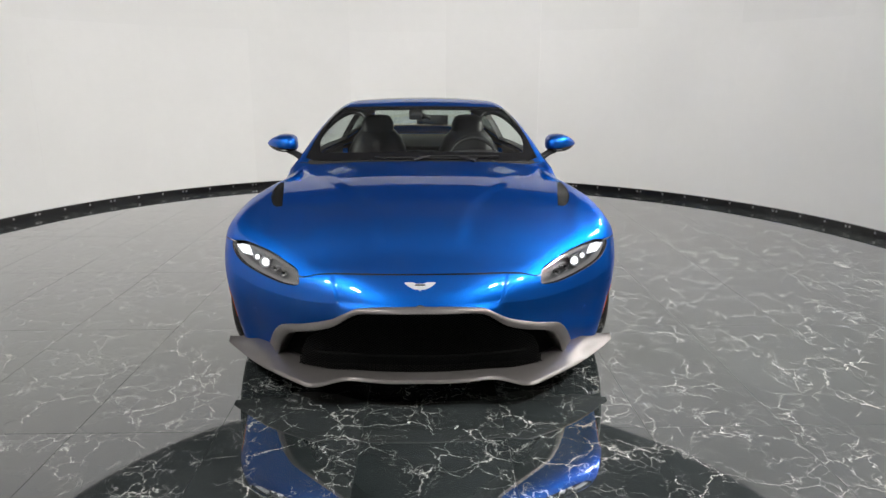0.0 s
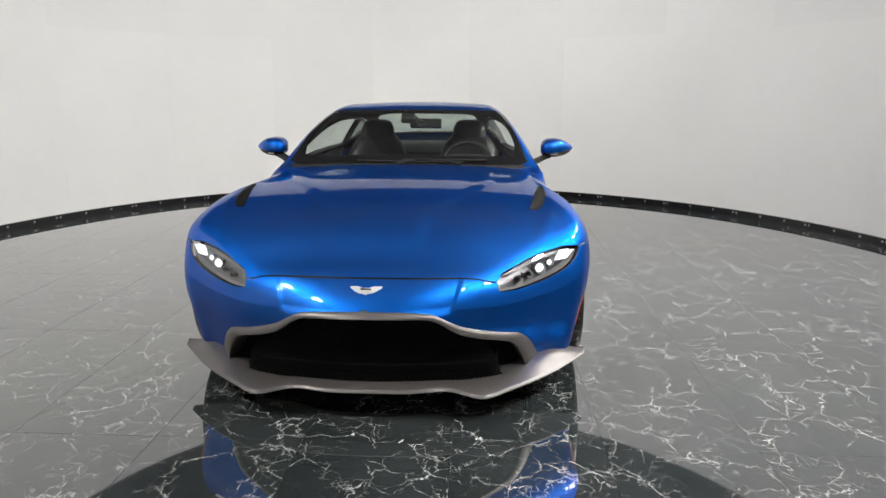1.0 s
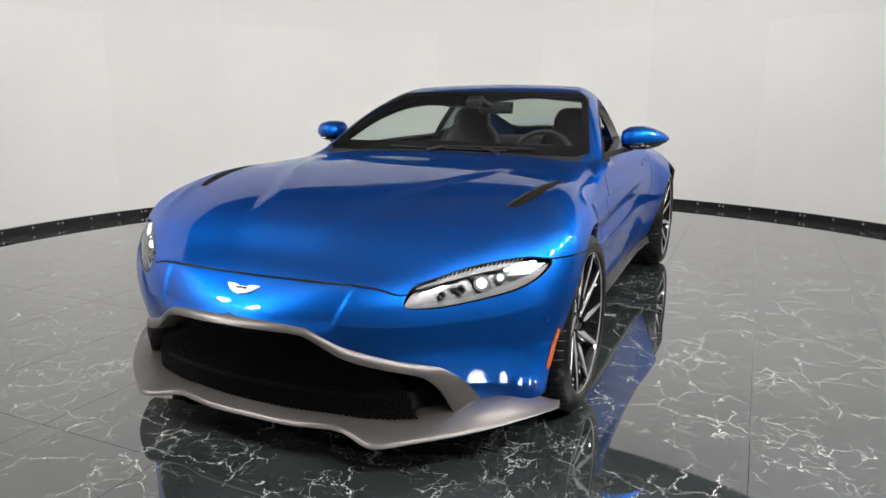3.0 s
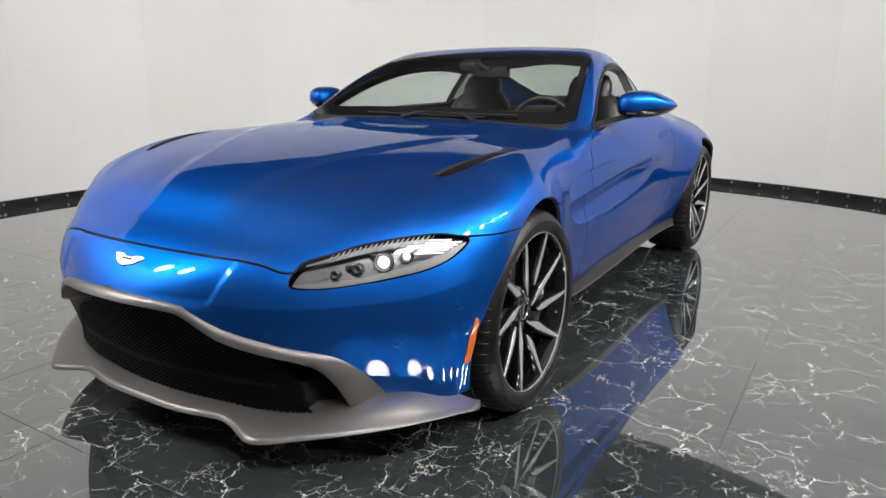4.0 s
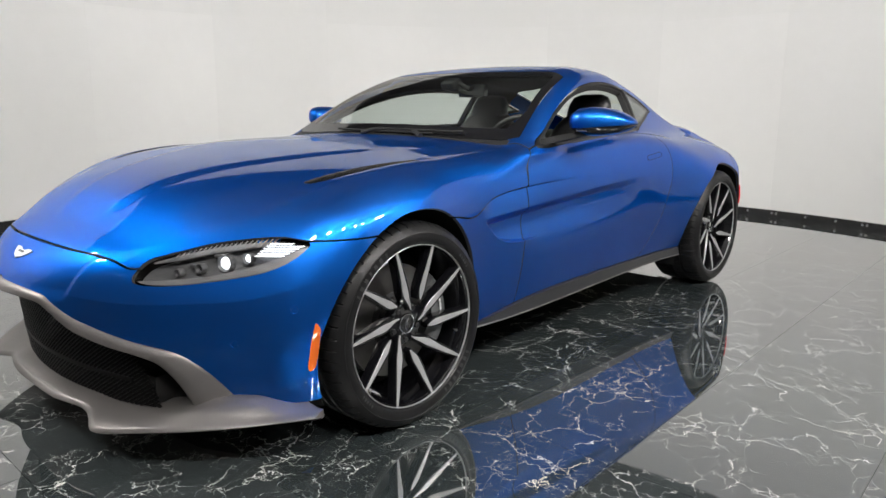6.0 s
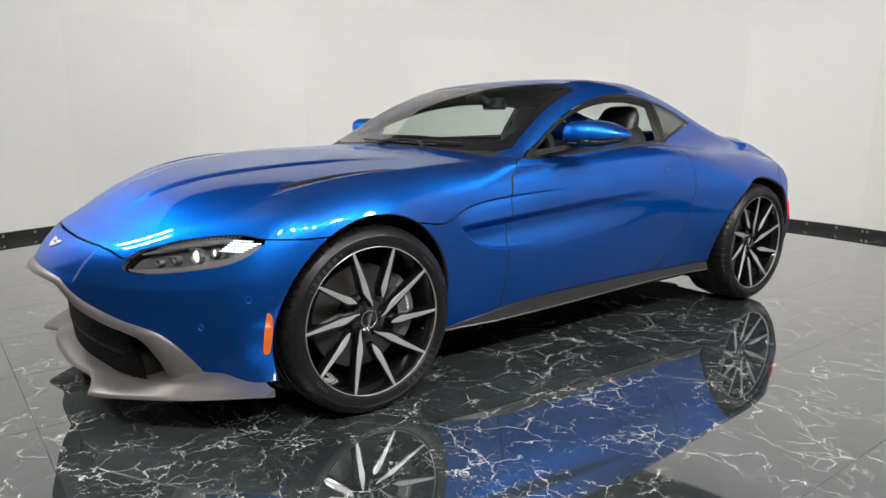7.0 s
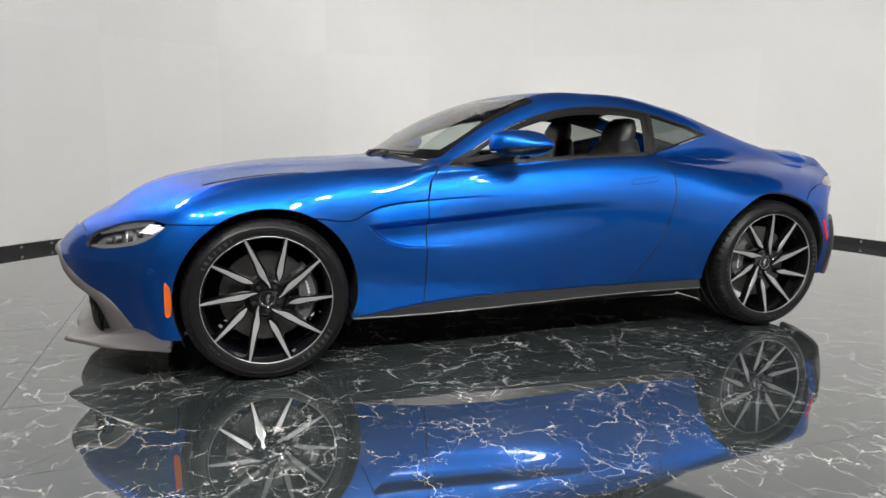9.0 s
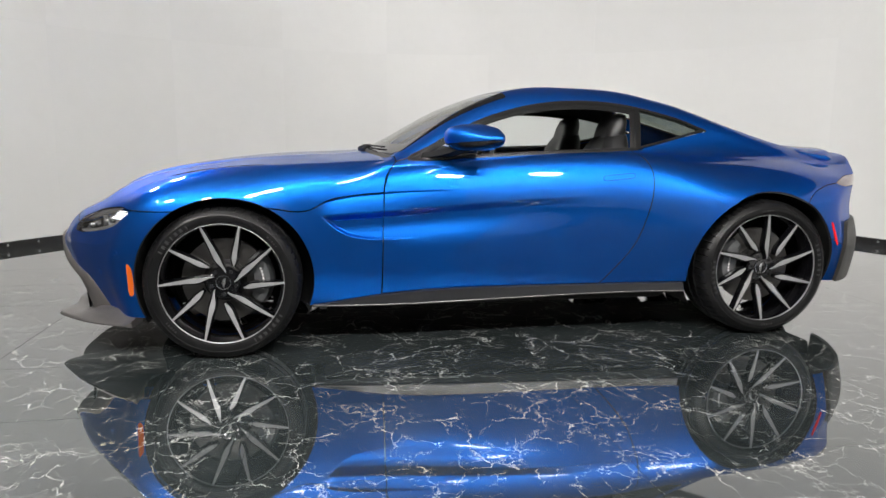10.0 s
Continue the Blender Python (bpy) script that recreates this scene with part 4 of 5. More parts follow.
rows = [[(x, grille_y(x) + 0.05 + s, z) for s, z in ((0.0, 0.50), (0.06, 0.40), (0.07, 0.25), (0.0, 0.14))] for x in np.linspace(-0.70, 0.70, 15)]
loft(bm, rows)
part("grille_shade_sheet", bm, VOID, car)
bm = bmesh.new()
rows = [[(x, grille_y(x) + 0.004, 0.250 + dz) for dz in (-0.006, 0.006)] + [(x, grille_y(x) + 0.03, 0.250 + dz) for dz in (0.006, -0.006)] for x in np.linspace(-0.48, 0.48, 21)]
loft(bm, rows, True, True)
part("grille_bar", bm, MESH_BLACK, car)

# emblem on the nose
bm = bmesh.new()
half = rounded([(0.0, 0.010), (0.012, 0.009), (0.035, 0.015), (0.066, 0.014), (0.056, 0.004), (0.040, -0.006), (0.022, -0.013), (0.010, -0.014), (0.0, -0.019)], 4, False)
outline = np.concatenate([half, (half * [-1, 1])[-2:0:-1]])
base = front_at(outline[:, 0], 0.592 + outline[:, 1] * 0.78)
nrm = skin_normal(base)
lo = [bm.verts.new(tuple(p - n * 0.002)) for p, n in zip(base, nrm)]
hi = [bm.verts.new(tuple(p + n * 0.004)) for p, n in zip(base, nrm)]
for i in range(len(lo)):
    j = (i + 1) % len(lo)
    bm.faces.new((lo[i], lo[j], hi[j], hi[i]))
bm.faces.new(hi)
emblem = part("emblem", bm, EMBLEM_SILVER, car, "chrome winged nose emblem", False)
bm = bmesh.new()
mid_p = front_at([0.0], [0.5945])[0]
nn = skin_normal(front_at([0.0], [0.5945]))[0]
tilt = math.degrees(math.asin(max(-1, min(1, nn[2]))))
box(bm, (0.044, 0.003, 0.007), tuple(mid_p + nn * 0.005), (-tilt, 0, 0), 0.001, 1)
part("emblem_bar", bm, SILL, emblem, smooth=False)

# ---- headlamps ----
def offset(mesh, d):
    v, n, t = tidy(mesh)
    return v - n * d, n, t


for flip, sx in ((lambda m: m, 1), (mirrored, -1)):
    lamp = panel("headlamp", flip(offset(lamp_skin, 0.042)), LAMP_HOUSING, car, "clear headlamp with lit white lamps", 0)
    lens = panel("lens", flip(lamp_skin), LENS_GLASS, lamp, "clear lamp lens", 0.0)
    lens.visible_shadow = False
    rim_in, rim_out = cut(lamp_skin, inside(LAMP, lamp_skin[0][:, 0], lamp_skin[0][:, 2]) + 0.0014)
    panel("bezel", flip(rim_out), LAMP_BROW, lamp, "grey lamp bezel", 0.040, 0.0004)
    lower = cut(lamp_skin, lamp_skin[0][:, 2] - np.interp(lamp_skin[0][:, 0], [0.54, 0.62, 0.72, 0.82, 0.92], [0.572, 0.578, 0.592, 0.622, 0.68]))[0]
    panel("lamp_apron", flip(offset(lower, 0.020)), LAMP_BROW, lamp, "grey lower lamp apron", 0)
    upper = cut(lamp_skin, np.interp(lamp_skin[0][:, 0], [0.54, 0.62, 0.70, 0.80, 0.87, 0.92], [0.62, 0.634, 0.656, 0.674, 0.679, 0.70]) - lamp_skin[0][:, 2])[0]
    panel("lamp_brow", flip(offset(upper, 0.014)), LAMP_BROW, lamp, "ribbed grey lamp brow", 0.01)
    for k in range(24):
        u = 0.60 + 0.0115 * k
        zz = np.array([float(np.interp(u, [0.54, 0.62, 0.70, 0.80, 0.87, 0.92], [0.62, 0.634, 0.656, 0.674, 0.679, 0.70])) + q for q in (0.001, 0.022)])
        xs = np.array([u, u + 0.006])
        if (inside(LAMP, xs, zz) > 0.008).any():
            continue
        p = front_at(xs, np.minimum(zz, 0.70))
        p = p - skin_normal(p) * 0.0125
        bm = bmesh.new()
        tube(bm, [(a[0] * sx, a[1], a[2]) for a in p], 0.0018, 5)
        part("brow_rib", bm, LAMP_BROW, lamp)
    for i, (x, z, r, lit) in enumerate(((0.742, 0.632, 0.021, True), (0.688, 0.616, 0.011, False), (0.790, 0.646, 0.013, True), (0.640, 0.603, 0.009, False))):
        p = front_at([x], [z])[0]
        n = skin_normal(p[None])[0]
        c = p - n * 0.026
        q = Vector((0.25 * sx, -1, 0.05)).to_track_quat("Z", "Y").to_matrix().to_4x4()
        at = Matrix.Translation((c[0] * sx, c[1], c[2])) @ q
        bm = bmesh.new()
        revolve(bm, [(-0.012, r * 1.3), (0.008, r * 1.35), (0.010, r * 1.22), (0.002, r * 1.0), (-0.004, 0.0005)], 24, axis="z")
        bmesh.ops.transform(bm, matrix=at, verts=bm.verts)
        part("projector", bm, LAMP_HOUSING, lamp)
        bm = bmesh.new()
        bmesh.ops.create_uvsphere(bm, u_segments=16, v_segments=10, radius=r * (0.9 if lit else 0.7))
        bmesh.ops.transform(bm, matrix=at @ Matrix.Diagonal((1, 1, 0.5, 1)), verts=bm.verts)
        part("lamp_eye", bm, LED_WHITE if lit else GLOSS_BLACK, lamp)
    for x, z, w in ((0.665, 0.622, 0.020), (0.712, 0.650, 0.018), (0.762, 0.618, 0.014), (0.800, 0.652, 0.014)):
        p = front_at([x], [z])[0]
        n = skin_normal(p[None])[0]
        c = p - n * 0.024
        bm = bmesh.new()
        box(bm, (w, 0.010, w * 0.62), (c[0] * sx, c[1], c[2]), (12, 0, 24 * sx), 0.002, 1)
        part("reflector", bm, LAMP_HOUSING, lamp, "bright lamp reflector", False)
    for k in range(6):
        z0 = 0.6475 + 0.0068 * k
        xs = np.linspace(0.806 + 0.004 * k, 0.868 + 0.0085 * k, 11)
        ok = inside(LAMP, xs, np.full(11, z0)) < -0.005
        if ok.sum() < 3:
            continue
        p = front_at(xs[ok], np.full(int(ok.sum()), z0))
        p = p - skin_normal(p) * 0.010
        bm = bmesh.new()
        loft(bm, [[(a[0] * sx, a[1], a[2] + 0.0012), (a[0] * sx, a[1] + 0.012, a[2] + 0.0012), (a[0] * sx, a[1] + 0.012, a[2] - 0.0012), (a[0] * sx, a[1], a[2] - 0.0012)] for a in p], True, True)
        part("daylight_bar", bm, LED_SOFT, lamp, "lit white daylight bar", False)

# ---- glass ----
inner, border = cut(screen_skin, inside(SCREEN, screen_skin[0][:, 0], screen_skin[0][:, 1]) + 0.034 + 0.055 * (1 - step(0.72, 0.92, screen_skin[0][:, 1] - 0.10 * (screen_skin[0][:, 0] / 0.75) ** 2)))
screen = panel("windscreen", both(inner), SCREEN_GLASS, car, "clear sloping windscreen", 0)
screen.visible_shadow = False
panel("windscreen_border", both(border), FRIT, car, "black painted glass border", 0.012)
backlight = panel("rear_window", both(back_skin), SCREEN_GLASS, car, "clear rear window", 0)
backlight.visible_shadow = False


def ringed(mesh, d):
    return cut(mesh, inside(WINDOW, mesh[0][:, 1], mesh[0][:, 2]) + d)


pane, ring_out = ringed(glass_skin, 0.011)
B_FRONT, B_BACK = 2.078, 2.110
slant = lambda v: v[:, 1] + (v[:, 2] - 0.96) * -0.18
door_pane, rest = cut(pane, slant(pane[0]) - B_FRONT)
pillar, quarter_pane = cut(rest, slant(rest[0]) - B_BACK)
inner_frame, door_open = cut(door_pane, -(np.maximum(inside(WINDOW, door_pane[0][:, 1], door_pane[0][:, 2]) + 0.018, slant(door_pane[0]) - B_FRONT + 0.006)))
for flip, sx in ((lambda m: m, 1), (mirrored, -1)):
    panel("window_frame", flip(ring_out), FRAME_BLACK, car, "satin black window frame", 0.02, 0.002)
    panel("door_pillar", flip(pillar), FRAME_BLACK, car, "", 0.02, 0.003)
    panel("inner_frame", flip(inner_frame), FRAME_BLACK, car, "", 0.03, -0.012)
    g = panel("quarter_window", flip(quarter_pane), SIDE_GLASS, car, "tinted fixed quarter window", 0)
    g.visible_shadow = False
    if sx < 0:
        g = panel("side_window", flip(door_open), DOOR_GLASS, car, "raised clear door window", 0, -0.012)
        g.visible_shadow = False
panel("headliner", both(offset(cut(roof_skin, 1.34 - roof_skin[0][:, 1])[0], 0.03)), MATT_BLACK, car, "", 0)
for flip in (lambda m: m, mirrored):
    panel("vent_bed", flip(offset(vent_skin, 0.020)), VOID, car, "", 0)

# slots in the bonnet vents
for sx in (1, -1):
    bm = bmesh.new()
    for dir_ in (1, -1):
        for c in np.arange(-1.2, 1.4, 0.014):
            ys = np.linspace(-0.25, 0.225, 60)
            xs = 0.735 + (ys - c) * 0.9 * dir_
            ok = inside(VENT, xs, ys) < 0.0
            if ok.sum() > 1:
                p = top_at(xs[ok][[0, -1]], ys[ok][[0, -1]])
                tube(bm, [(sx * a[0], a[1], a[2] - 0.006) for a in p], 0.0016, 4)
    tagged(part("vent_mesh", bm, MESH_BLACK, car, "black bonnet vent mesh", False), kind="stuff")

# ---- the lip on the tail ----
bm = bmesh.new()
rows = []
for x in np.linspace(-0.43, 0.43, 41):
    e = abs(x) / 0.43
    back = 3.565 - 0.15 * e ** 2.4
    front = back - 0.34 * (1 - 0.35 * e ** 3)
    lip = 0.965 - 0.10 * x * x - 0.028 * e ** 6
    ys = np.linspace(front, back - 0.012, 11)
    body = top_at(np.full(11, x), np.minimum(ys, back - 0.06))[:, 2]
    k = np.linspace(0, 1, 11)
    line = body[0] + (lip - body[0]) * k
    over = smax(body + 0.002, line, 0.02) - 0.008 * (1 - step(0.0, 0.12, k)) - 0.008 * step(0.9, 1.0, k)
    rows.append([(x, y, z) for y, z in zip(ys, over)] + [(x, back + 0.002, lip - 0.014), (x, back, lip - 0.024), (x, back - 0.03, lip - 0.055), (x, back - 0.14, lip - 0.07), (x, front + 0.05, body[0] - 0.05)])
loft(bm, rows, True, True)
part("tail_spoiler", bm, PAINT, car, "blue lip spoiler on the tail", True, 40)

# ---- sills, markers, sensors, handles ----
for sx in (1, -1):
    bm = bmesh.new()
    rows = []
    for y in np.linspace(0.395, 2.285, 48):
        zt = float(BOTTOM_Z(y))
        xt = float(side_at([y], [zt + 0.004])[0][0])
        zb = 0.196 + 0.034 * float(step(0.4, 2.2, y))
        out = 0.016 * float(step(0.40, 0.75, y))
        rows.append([(sx * a, y, z) for a, z in ((xt - 0.035, zt + 0.012), (xt - 0.004, zt - 0.001), (xt + 0.004 + out * 0.3, zt - 0.006), (xt + out, zb + 0.016), (xt + out + 0.002, zb + 0.008), (xt + out - 0.004, zb), (xt - 0.12, zb - 0.004), (xt - 0.16, zb + 0.06))])
    loft(bm, rows, True, True)
    part("sill", bm, SILL, car, "satin dark grey side sill", True, 40)
    # highlight on the sill's lower edge, put in as a pale tube
    bm = bmesh.new()
    tube(bm, [r[4] for r in rows], 0.0028, 6)
    part("sill_highlight", bm, SATIN, car, "thin pale tube drawn as the highlight on the sill's edge")
    p = front_at([0.785], [0.392])[0]
    for q, n in ((p, skin_normal(p[None])[0]), (side_at([-0.455], [0.50])[0], skin_normal(side_at([-0.455], [0.50]))[0])):
        bm = bmesh.new()
        revolve(bm, [(0.0008, 0.0005), (0.0008, 0.0085), (-0.001, 0.009), (-0.001, 0.0105), (0.0006, 0.011), (-0.004, 0.0115)], 24, axis="z")
        m = Matrix.Translation((q[0] * sx, q[1], q[2])) @ Vector((n[0] * sx, n[1], n[2])).to_track_quat("Z", "Y").to_matrix().to_4x4()
        bmesh.ops.transform(bm, matrix=m, verts=bm.verts)
        sensor = part("parking_sensor", bm, PAINT, car)
        bm = bmesh.new()
        tube(bm, [m @ Vector((0.0108 * math.cos(a), 0.0108 * math.sin(a), 0.0004)) for a in np.linspace(0, 2 * math.pi, 25)[:-1]], 0.0011, 5, True)
        part("sensor_ring", bm, PAINT, sensor)
AMBER_SHAPE = rounded([(-0.404, 0.449), (-0.389, 0.454), (-0.383, 0.40), (-0.385, 0.33), (-0.389, 0.303), (-0.408, 0.305), (-0.409, 0.36)], 4)
amber_skin = cut(bumper_skin, np.maximum(inside(AMBER_SHAPE, bumper_skin[0][:, 1], bumper_skin[0][:, 2]), 0.6 - bumper_skin[0][:, 0]))[0]
for flip in (lambda m: m, mirrored):
    panel("side_marker", flip(amber_skin), AMBER, car, "amber side marker lamp", 0.01, 0.0025)

for sx in (1, -1):
    k = np.linspace(0, 1, 9)
    ys, zs = 3.070 + 0.044 * k + 0.010 * k * k, 0.588 - 0.124 * k
    p = side_at(ys, zs)
    n = skin_normal(p)
    w = 0.0065 * np.sqrt(np.clip(4 * k * (1 - k), 0.12, 1))
    bm = bmesh.new()
    loft(bm, [[(sx * (a[0] + q * h), a[1] + m[1] * h + d, a[2]) for d, h, q in ((-e, -0.006, m[0]), (-e * 0.7, 0.006, m[0]), (e * 0.7, 0.006, m[0]), (e, -0.006, m[0]))] for a, m, e in zip(p, n, w)], True, True)
    part("rear_marker", bm, RED, car, "lit red rear side marker", True, 50)

# ---- door mirrors ----
def superring(c, ry, rz, n=28, up=1.0, down=0.8):
    out = []
    for k in range(n):
        a = 2 * math.pi * k / n
        ca, sa = math.cos(a), math.sin(a)
        y = math.copysign(abs(ca) ** 0.62, ca) * ry
        z = math.copysign(abs(sa) ** 0.70, sa) * rz * (up if sa > 0 else down)
        out.append((c[0], c[1] + y, c[2] + z))
    return out


MIRROR = [(0.862, 1.120, 1.005, 0.040, 0.020), (0.872, 1.125, 1.008, 0.085, 0.045), (0.900, 1.135, 1.010, 0.112, 0.060), (0.95, 1.150, 1.010, 0.118, 0.064), (1.00, 1.175, 1.008, 0.105, 0.057),
          (1.04, 1.200, 1.005, 0.082, 0.040), (1.068, 1.218, 1.005, 0.056, 0.022), (1.082, 1.228, 1.004, 0.030, 0.009)]
for sx, door in zip((1, -1), doors):
    bm = bmesh.new()
    loft(bm, [[(p[0] * sx, p[1], p[2]) for p in superring((x, y, z), ry, rz)] for x, y, z, ry, rz in MIRROR], True, True)
    bmesh.ops.bisect_plane(bm, geom=list(bm.verts) + list(bm.edges) + list(bm.faces), plane_co=(0.95 * sx, 1.1, 0.986), plane_no=(-0.10 * sx, 0.0, 1), clear_inner=True)
    mirror = part("door_mirror", bm, PAINT, door, "blue door mirror on a black stalk", True, 50)
    bm = bmesh.new()
    loft(bm, [[(p[0] * sx, p[1], min(p[2], 0.990 + 0.10 * (p[0] - 0.95))) for p in superring((x, y, z), ry * 0.97, rz * 0.98, down=0.95)] for x, y, z, ry, rz in MIRROR], True, True)
    part("mirror_base", bm, GLOSS_BLACK, door, "gloss black mirror underside", True, 50)
    bm = bmesh.new()
    loft(bm, [[(sx * x, y + dy, z + dz) for dy, dz in ((-w, 0.009), (w, 0.012), (w, -0.012), (-w, -0.016))] for x, y, z, w in ((0.775, 0.985, 0.922, 0.075), (0.83, 1.02, 0.936, 0.06), (0.875, 1.08, 0.952, 0.045), (0.93, 1.13, 0.968, 0.05))], True, True)
    part("mirror_stalk", bm, MATT_BLACK, door)
    bm = bmesh.new()
    box(bm, (0.045, 0.004, 0.006), (sx * 0.94, 1.030, 0.974), (0, 0, 12 * sx), 0.001, 1)
    part("mirror_trim", bm, CHROME, door, smooth=False)
    loop = rounded([(1.845, 0.806), (1.92, 0.812), (1.985, 0.819), (1.998, 0.831), (1.985, 0.842), (1.92, 0.836), (1.845, 0.829), (1.832, 0.817)], 5)
    pts = side_at(loop[:, 0], loop[:, 1])
    ns = skin_normal(pts)
    bm = bmesh.new()
    tube(bm, [((p + n * 0.0002)[0] * sx, p[1], p[2]) for p, n in zip(pts, ns)], 0.0016, 5, True)
    part("handle", bm, VOID, door, "flush blue door handle outlined by a dark joint")
    bm = bmesh.new()
    ys = np.linspace(0.93, 2.04, 30)
    zz = np.interp(ys, [0.93, 1.2, 1.6, 2.04], [0.909, 0.916, 0.936, 0.950])
    rows = []
    for y, z in zip(ys, zz):
        p = side_at([y], [z + 0.004])[0]
        rows.append([(sx * (p[0] + a), y, z + b) for a, b in ((0.002, -0.004), (0.004, 0.0), (0.002, 0.007), (-0.012, 0.008), (-0.012, -0.004))])
    loft(bm, rows, True, True)
    part("belt_trim", bm, SILL, door, "thin black belt trim")

# ---- wipers ----
def wiper(pts, name="wiper"):
    xs, ys = [p[0] for p in pts], [p[1] for p in pts]
    q = top_at(xs, ys)
    bm = bmesh.new()
    tube(bm, [(a[0], a[1], a[2] + 0.011) for a in q], 0.0050, 6)
    for k in (1, len(q) - 2):
        tube(bm, [(q[k][0], q[k][1] - 0.004, q[k][2] + 0.004), (q[k][0], q[k][1], q[k][2] + 0.012)], 0.004, 5)
    return part(name, bm, GAP_SHADE_WIPER, car, "black wiper blade resting on the glass")


wiper([(x, 0.700 + 0.06 * (x / 0.5) ** 2 - 0.02 * x) for x in np.linspace(-0.30, 0.36, 12)])
wiper([(x, 0.722 + 0.06 * (x / 0.5) ** 2 - 0.02 * x) for x in np.linspace(-0.02, 0.50, 12)])
for x0, x1 in ((-0.05, 0.05), (0.34, 0.24)):
    q = top_at([x0, (x0 + x1) / 2, x1], [0.665, 0.685, 0.712])
    bm = bmesh.new()
    tube(bm, [(a[0], a[1], a[2] + h) for a, h in zip(q, (0.006, 0.020, 0.016))], [0.013, 0.009, 0.006], 8)
    part("wiper_arm", bm, GAP_SHADE_WIPER, car)

# ---- interior ----
bm = bmesh.new()
box(bm, (1.44, 1.75, 0.06), (0, 1.70, 0.36), bevel=0.02)
box(bm, (1.44, 0.05, 0.46), (0, 0.90, 0.60))
part("cabin_floor", bm, VOID, car)
for sx in (1, -1):
    bm = bmesh.new()
    loft(bm, [[(sx * 0.77, y, 0.35), (sx * 0.77, y, 0.70), (sx * (GLASS_X(y) - 0.03), y, zz - 0.012), (sx * (GLASS_X(y) - 0.07), y, zz - 0.018), (sx * 0.67, y, 0.74), (sx * 0.66, y, 0.66), (sx * 0.68, y, 0.35)]
              for y, zz in ((0.86, 0.89), (1.2, 0.905), (1.6, 0.925), (1.95, 0.945))], True, True)
    part("door_card", bm, DASH, car)
bm = bmesh.new()
rows = []
for x in np.linspace(-0.70, 0.70, 25):
    hood = 0.035 * math.exp(-((x - 0.37) / 0.19) ** 4)
    rows.append([(x, 0.80 + 0.10 * (x / 0.7) ** 2, 0.925), (x, 0.95, 0.937 + hood * 0.3), (x, 1.10, 0.935 + hood), (x, 1.17, 0.91 + hood), (x, 1.19, 0.86), (x, 1.16, 0.74), (x, 1.10, 0.55)])
loft(bm, rows)
part("dashboard", bm, DASH, car, "dark dashboard with a hooded dial binnacle")
bm = bmesh.new()
box(bm, (0.24, 1.0, 0.30), (0, 1.55, 0.56), (4, 0, 0), 0.03)
box(bm, (0.20, 0.34, 0.05), (0, 1.80, 0.74), (0, 0, 0), 0.02)
part("centre_console", bm, DASH, car)
bm = bmesh.new()
box(bm, (0.22, 0.02, 0.09), (0, 1.165, 0.915), (-20, 0, 0), 0.008)
part("display", bm, GLOSS_BLACK, car, "black display on the dashboard")
wheel_m = pose(0.37, 1.31, 0.865, 66, 0, 0)
bm = bmesh.new()
tube(bm, [wheel_m @ Vector((0.182 * math.cos(a), 0.175 * math.sin(a), 0)) for a in np.linspace(0, 2 * math.pi, 41)[:-1]], 0.0145, 10, True)
steer = part("steering_wheel", bm, LEATHER, car, "black leather steering wheel")
bm = bmesh.new()
vs = box(bm, (0.13, 0.10, 0.05), (0, 0, -0.02), bevel=0.02)
for a in (180, 0, 270):
    tube(bm, [(0.04 * math.cos(radians(a)), 0.03 * math.sin(radians(a)), -0.02), (0.175 * math.cos(radians(a)), 0.17 * math.sin(radians(a)), 0)], 0.014, 6)
bmesh.ops.transform(bm, matrix=wheel_m, verts=bm.verts)
part("steering_hub", bm, DASH, steer)


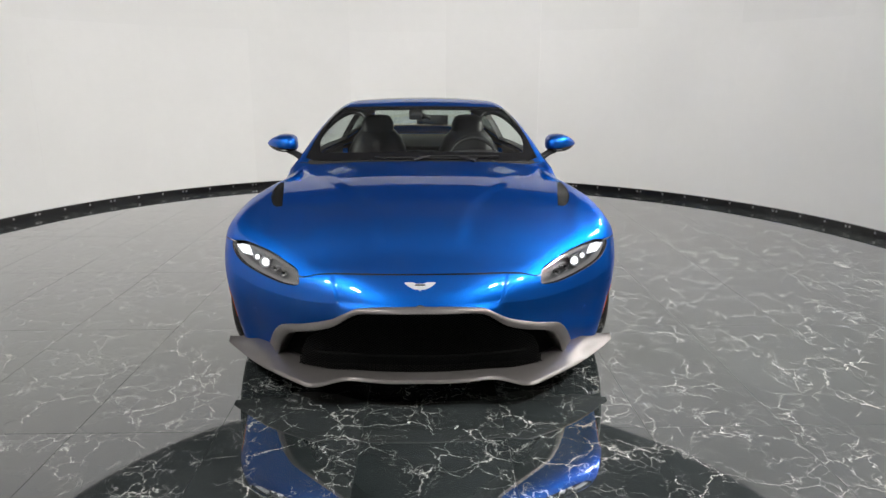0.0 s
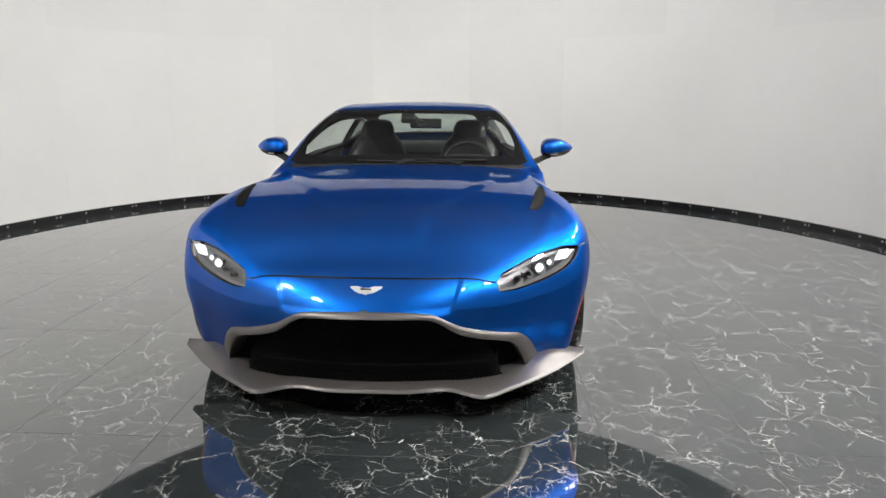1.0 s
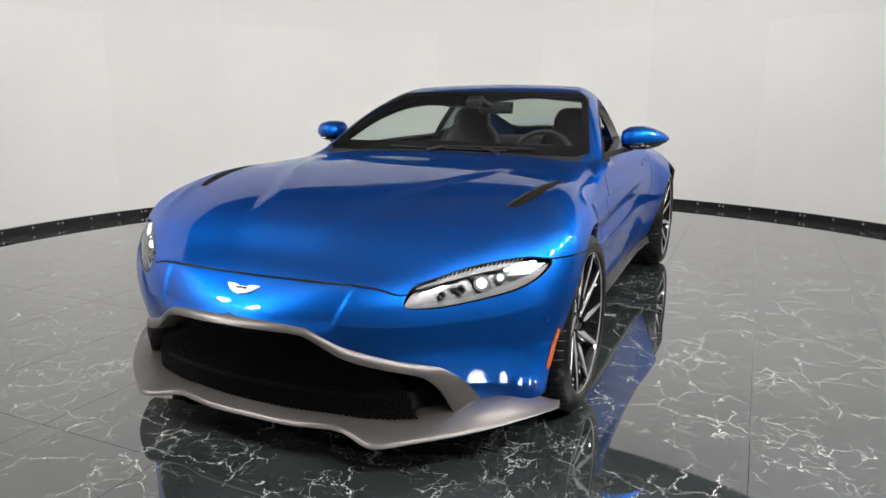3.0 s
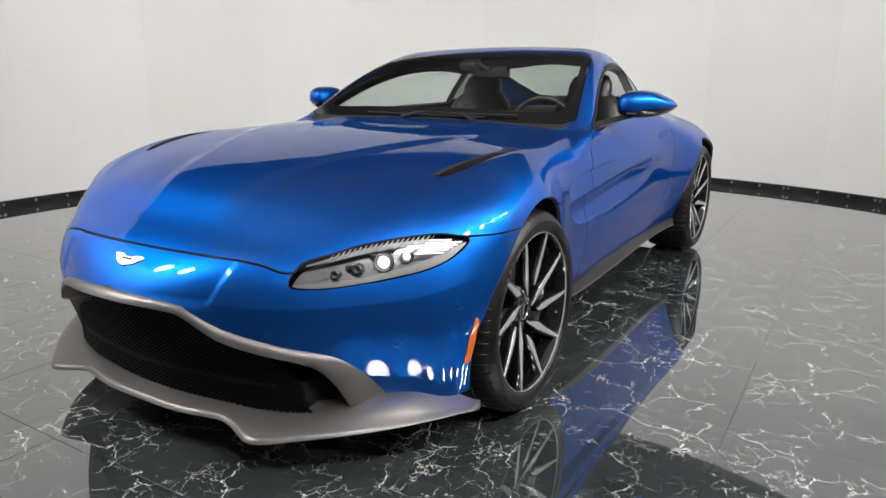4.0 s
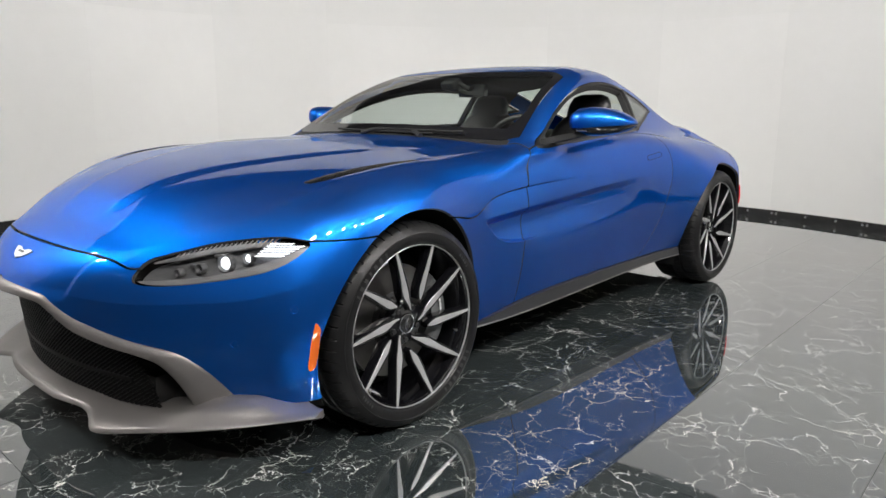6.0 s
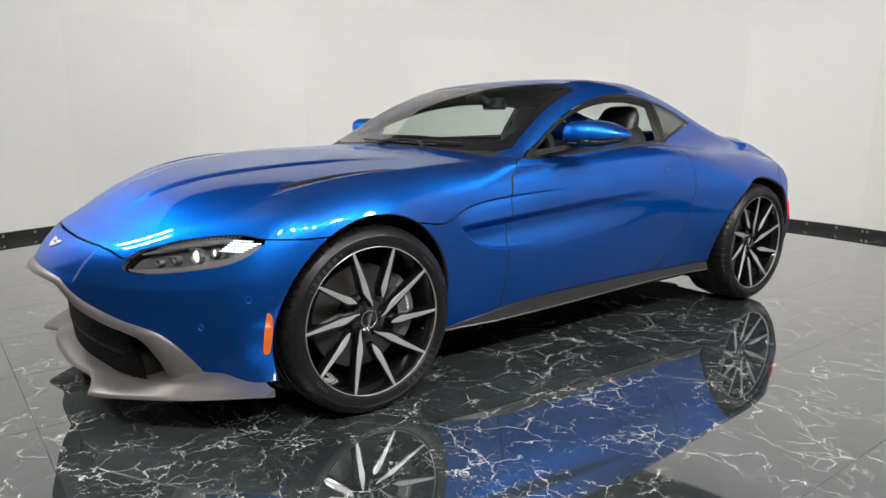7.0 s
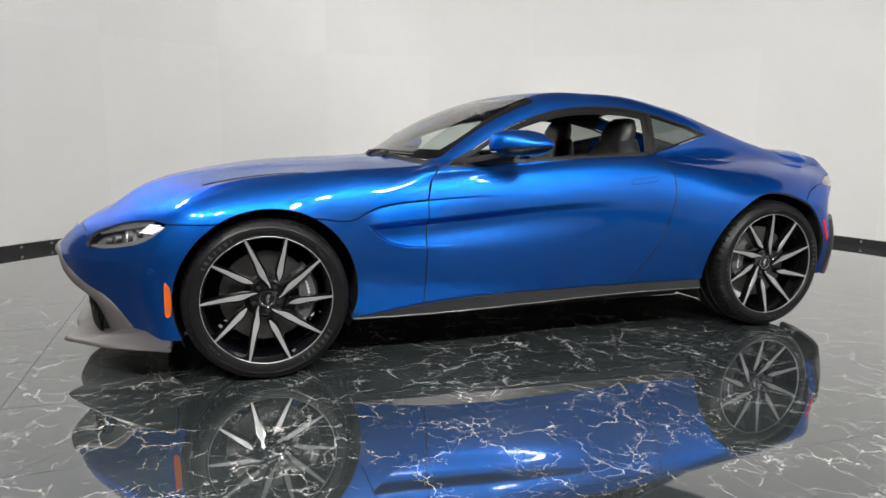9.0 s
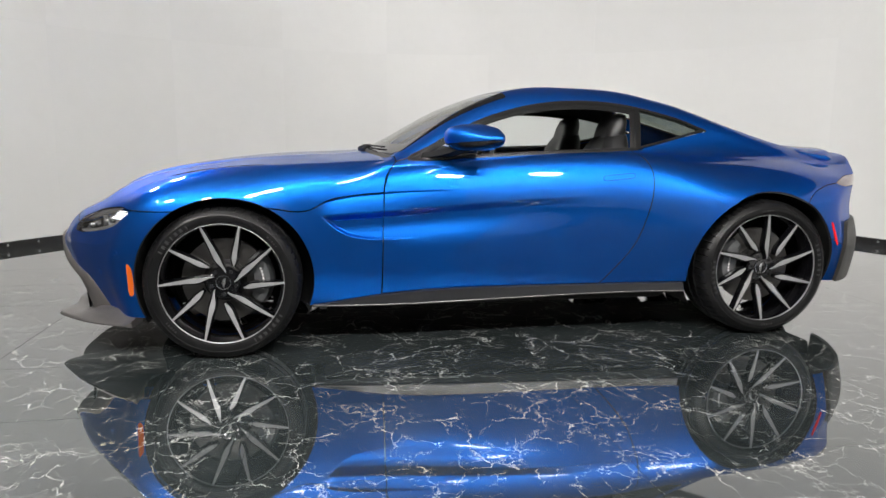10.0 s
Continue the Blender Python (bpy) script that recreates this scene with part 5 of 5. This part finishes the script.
def seat(x0):
    root = tagged(new("seat"), "black leather bucket seat with tall headrest")
    root.parent = car
    root.matrix_basis = pose(x0, 0, 0)

    def slab(sections, name, mat=LEATHER):
        bm = bmesh.new()
        rows = []
        for (y, z, w, d, dip) in sections:
            row = []
            for k in range(24):
                a = 2 * math.pi * k / 24
                u = math.copysign(abs(math.cos(a)) ** 0.6, math.cos(a)) * w
                v = math.copysign(abs(math.sin(a)) ** 0.7, math.sin(a)) * d
                if v < 0:
                    v += dip * math.exp(-(u / (w * 0.55)) ** 4)
                row.append((u, y + v, z + v * 0.15))
            rows.append(row)
        loft(bm, rows, True, True)
        return part(name, bm, mat, root)
    slab([(1.93, 0.56, 0.22, 0.08, 0.03), (1.95, 0.64, 0.245, 0.10, 0.05), (1.985, 0.76, 0.25, 0.10, 0.055), (2.01, 0.88, 0.235, 0.095, 0.05), (2.035, 0.97, 0.195, 0.085, 0.035), (2.05, 1.02, 0.15, 0.07, 0.02), (2.055, 1.04, 0.12, 0.05, 0.0)], "backrest")
    slab([(2.045, 0.98, 0.125, 0.062, 0.01), (2.05, 1.02, 0.135, 0.062, 0.012), (2.065, 1.09, 0.130, 0.058, 0.012), (2.075, 1.135, 0.105, 0.045, 0.008), (2.08, 1.15, 0.07, 0.02, 0)], "headrest")
    bm = bmesh.new()
    box(bm, (0.46, 0.50, 0.15), (0, 1.72, 0.54), (6, 0, 0), 0.05, 3)
    part("seat_cushion", bm, LEATHER, root)
    return root


seat_one = seat(0.37)
copy_thing(seat_one, pose(-0.37, 0, 0))
bm = bmesh.new()
loft(bm, [[(x, 2.16, 0.50), (x, 2.20, 0.88), (x * 0.9, 2.33, 0.93), (x * 0.75, 2.75, 0.925), (x * 0.62, 3.0, 0.92)] for x in (-0.64, -0.4, 0, 0.4, 0.64)])
part("rear_shelf", bm, DASH, car, "dark bulkhead and parcel shelf")
bm = bmesh.new()
box(bm, (0.23, 0.035, 0.068), (0.075, 1.345, 1.158), (0, 0, -14), 0.014, 3)
part("rear_view_mirror", bm, GLOSS_BLACK, car, "black rear-view mirror behind the windscreen")
bm = bmesh.new()
box(bm, (0.095, 0.09, 0.05), (-0.045, 1.31, 1.198), (24, 0, 0), 0.018, 3)
tube(bm, [(0.0, 1.32, 1.20), (0.06, 1.335, 1.165)], 0.012, 8)
part("camera_pod", bm, MATT_BLACK, car, "black sensor pod at the windscreen top")

# ---- floor tiles ----
TILE_X, TILE_Y, TX0, TY0 = 0.6096, 1.2192, -0.25, -1.015
bm = bmesh.new()
box(bm, (TILE_X - 0.002, TILE_Y - 0.002, 0.012), (0, 0, -0.006))
tile_mesh = bpy.data.meshes.new("tile")
bm.to_mesh(tile_mesh)
bm.free()
tile_mesh.materials.append(MARBLE)
for i in range(-12, 13):
    for j in range(-7, 7):
        x, y = TX0 + (i + 0.5) * TILE_X, TY0 + (j + 0.5) * TILE_Y
        dx, dy = x - CX, y - CY
        if math.hypot(dx, dy) < 6.9:
            ob = new("tile", tile_mesh)
            ob.parent = floor
            ob.location = (x, y, 0.0)
            ob.rotation_euler = (0, 0, math.pi * ((i * 7 + j * 3) % 2))
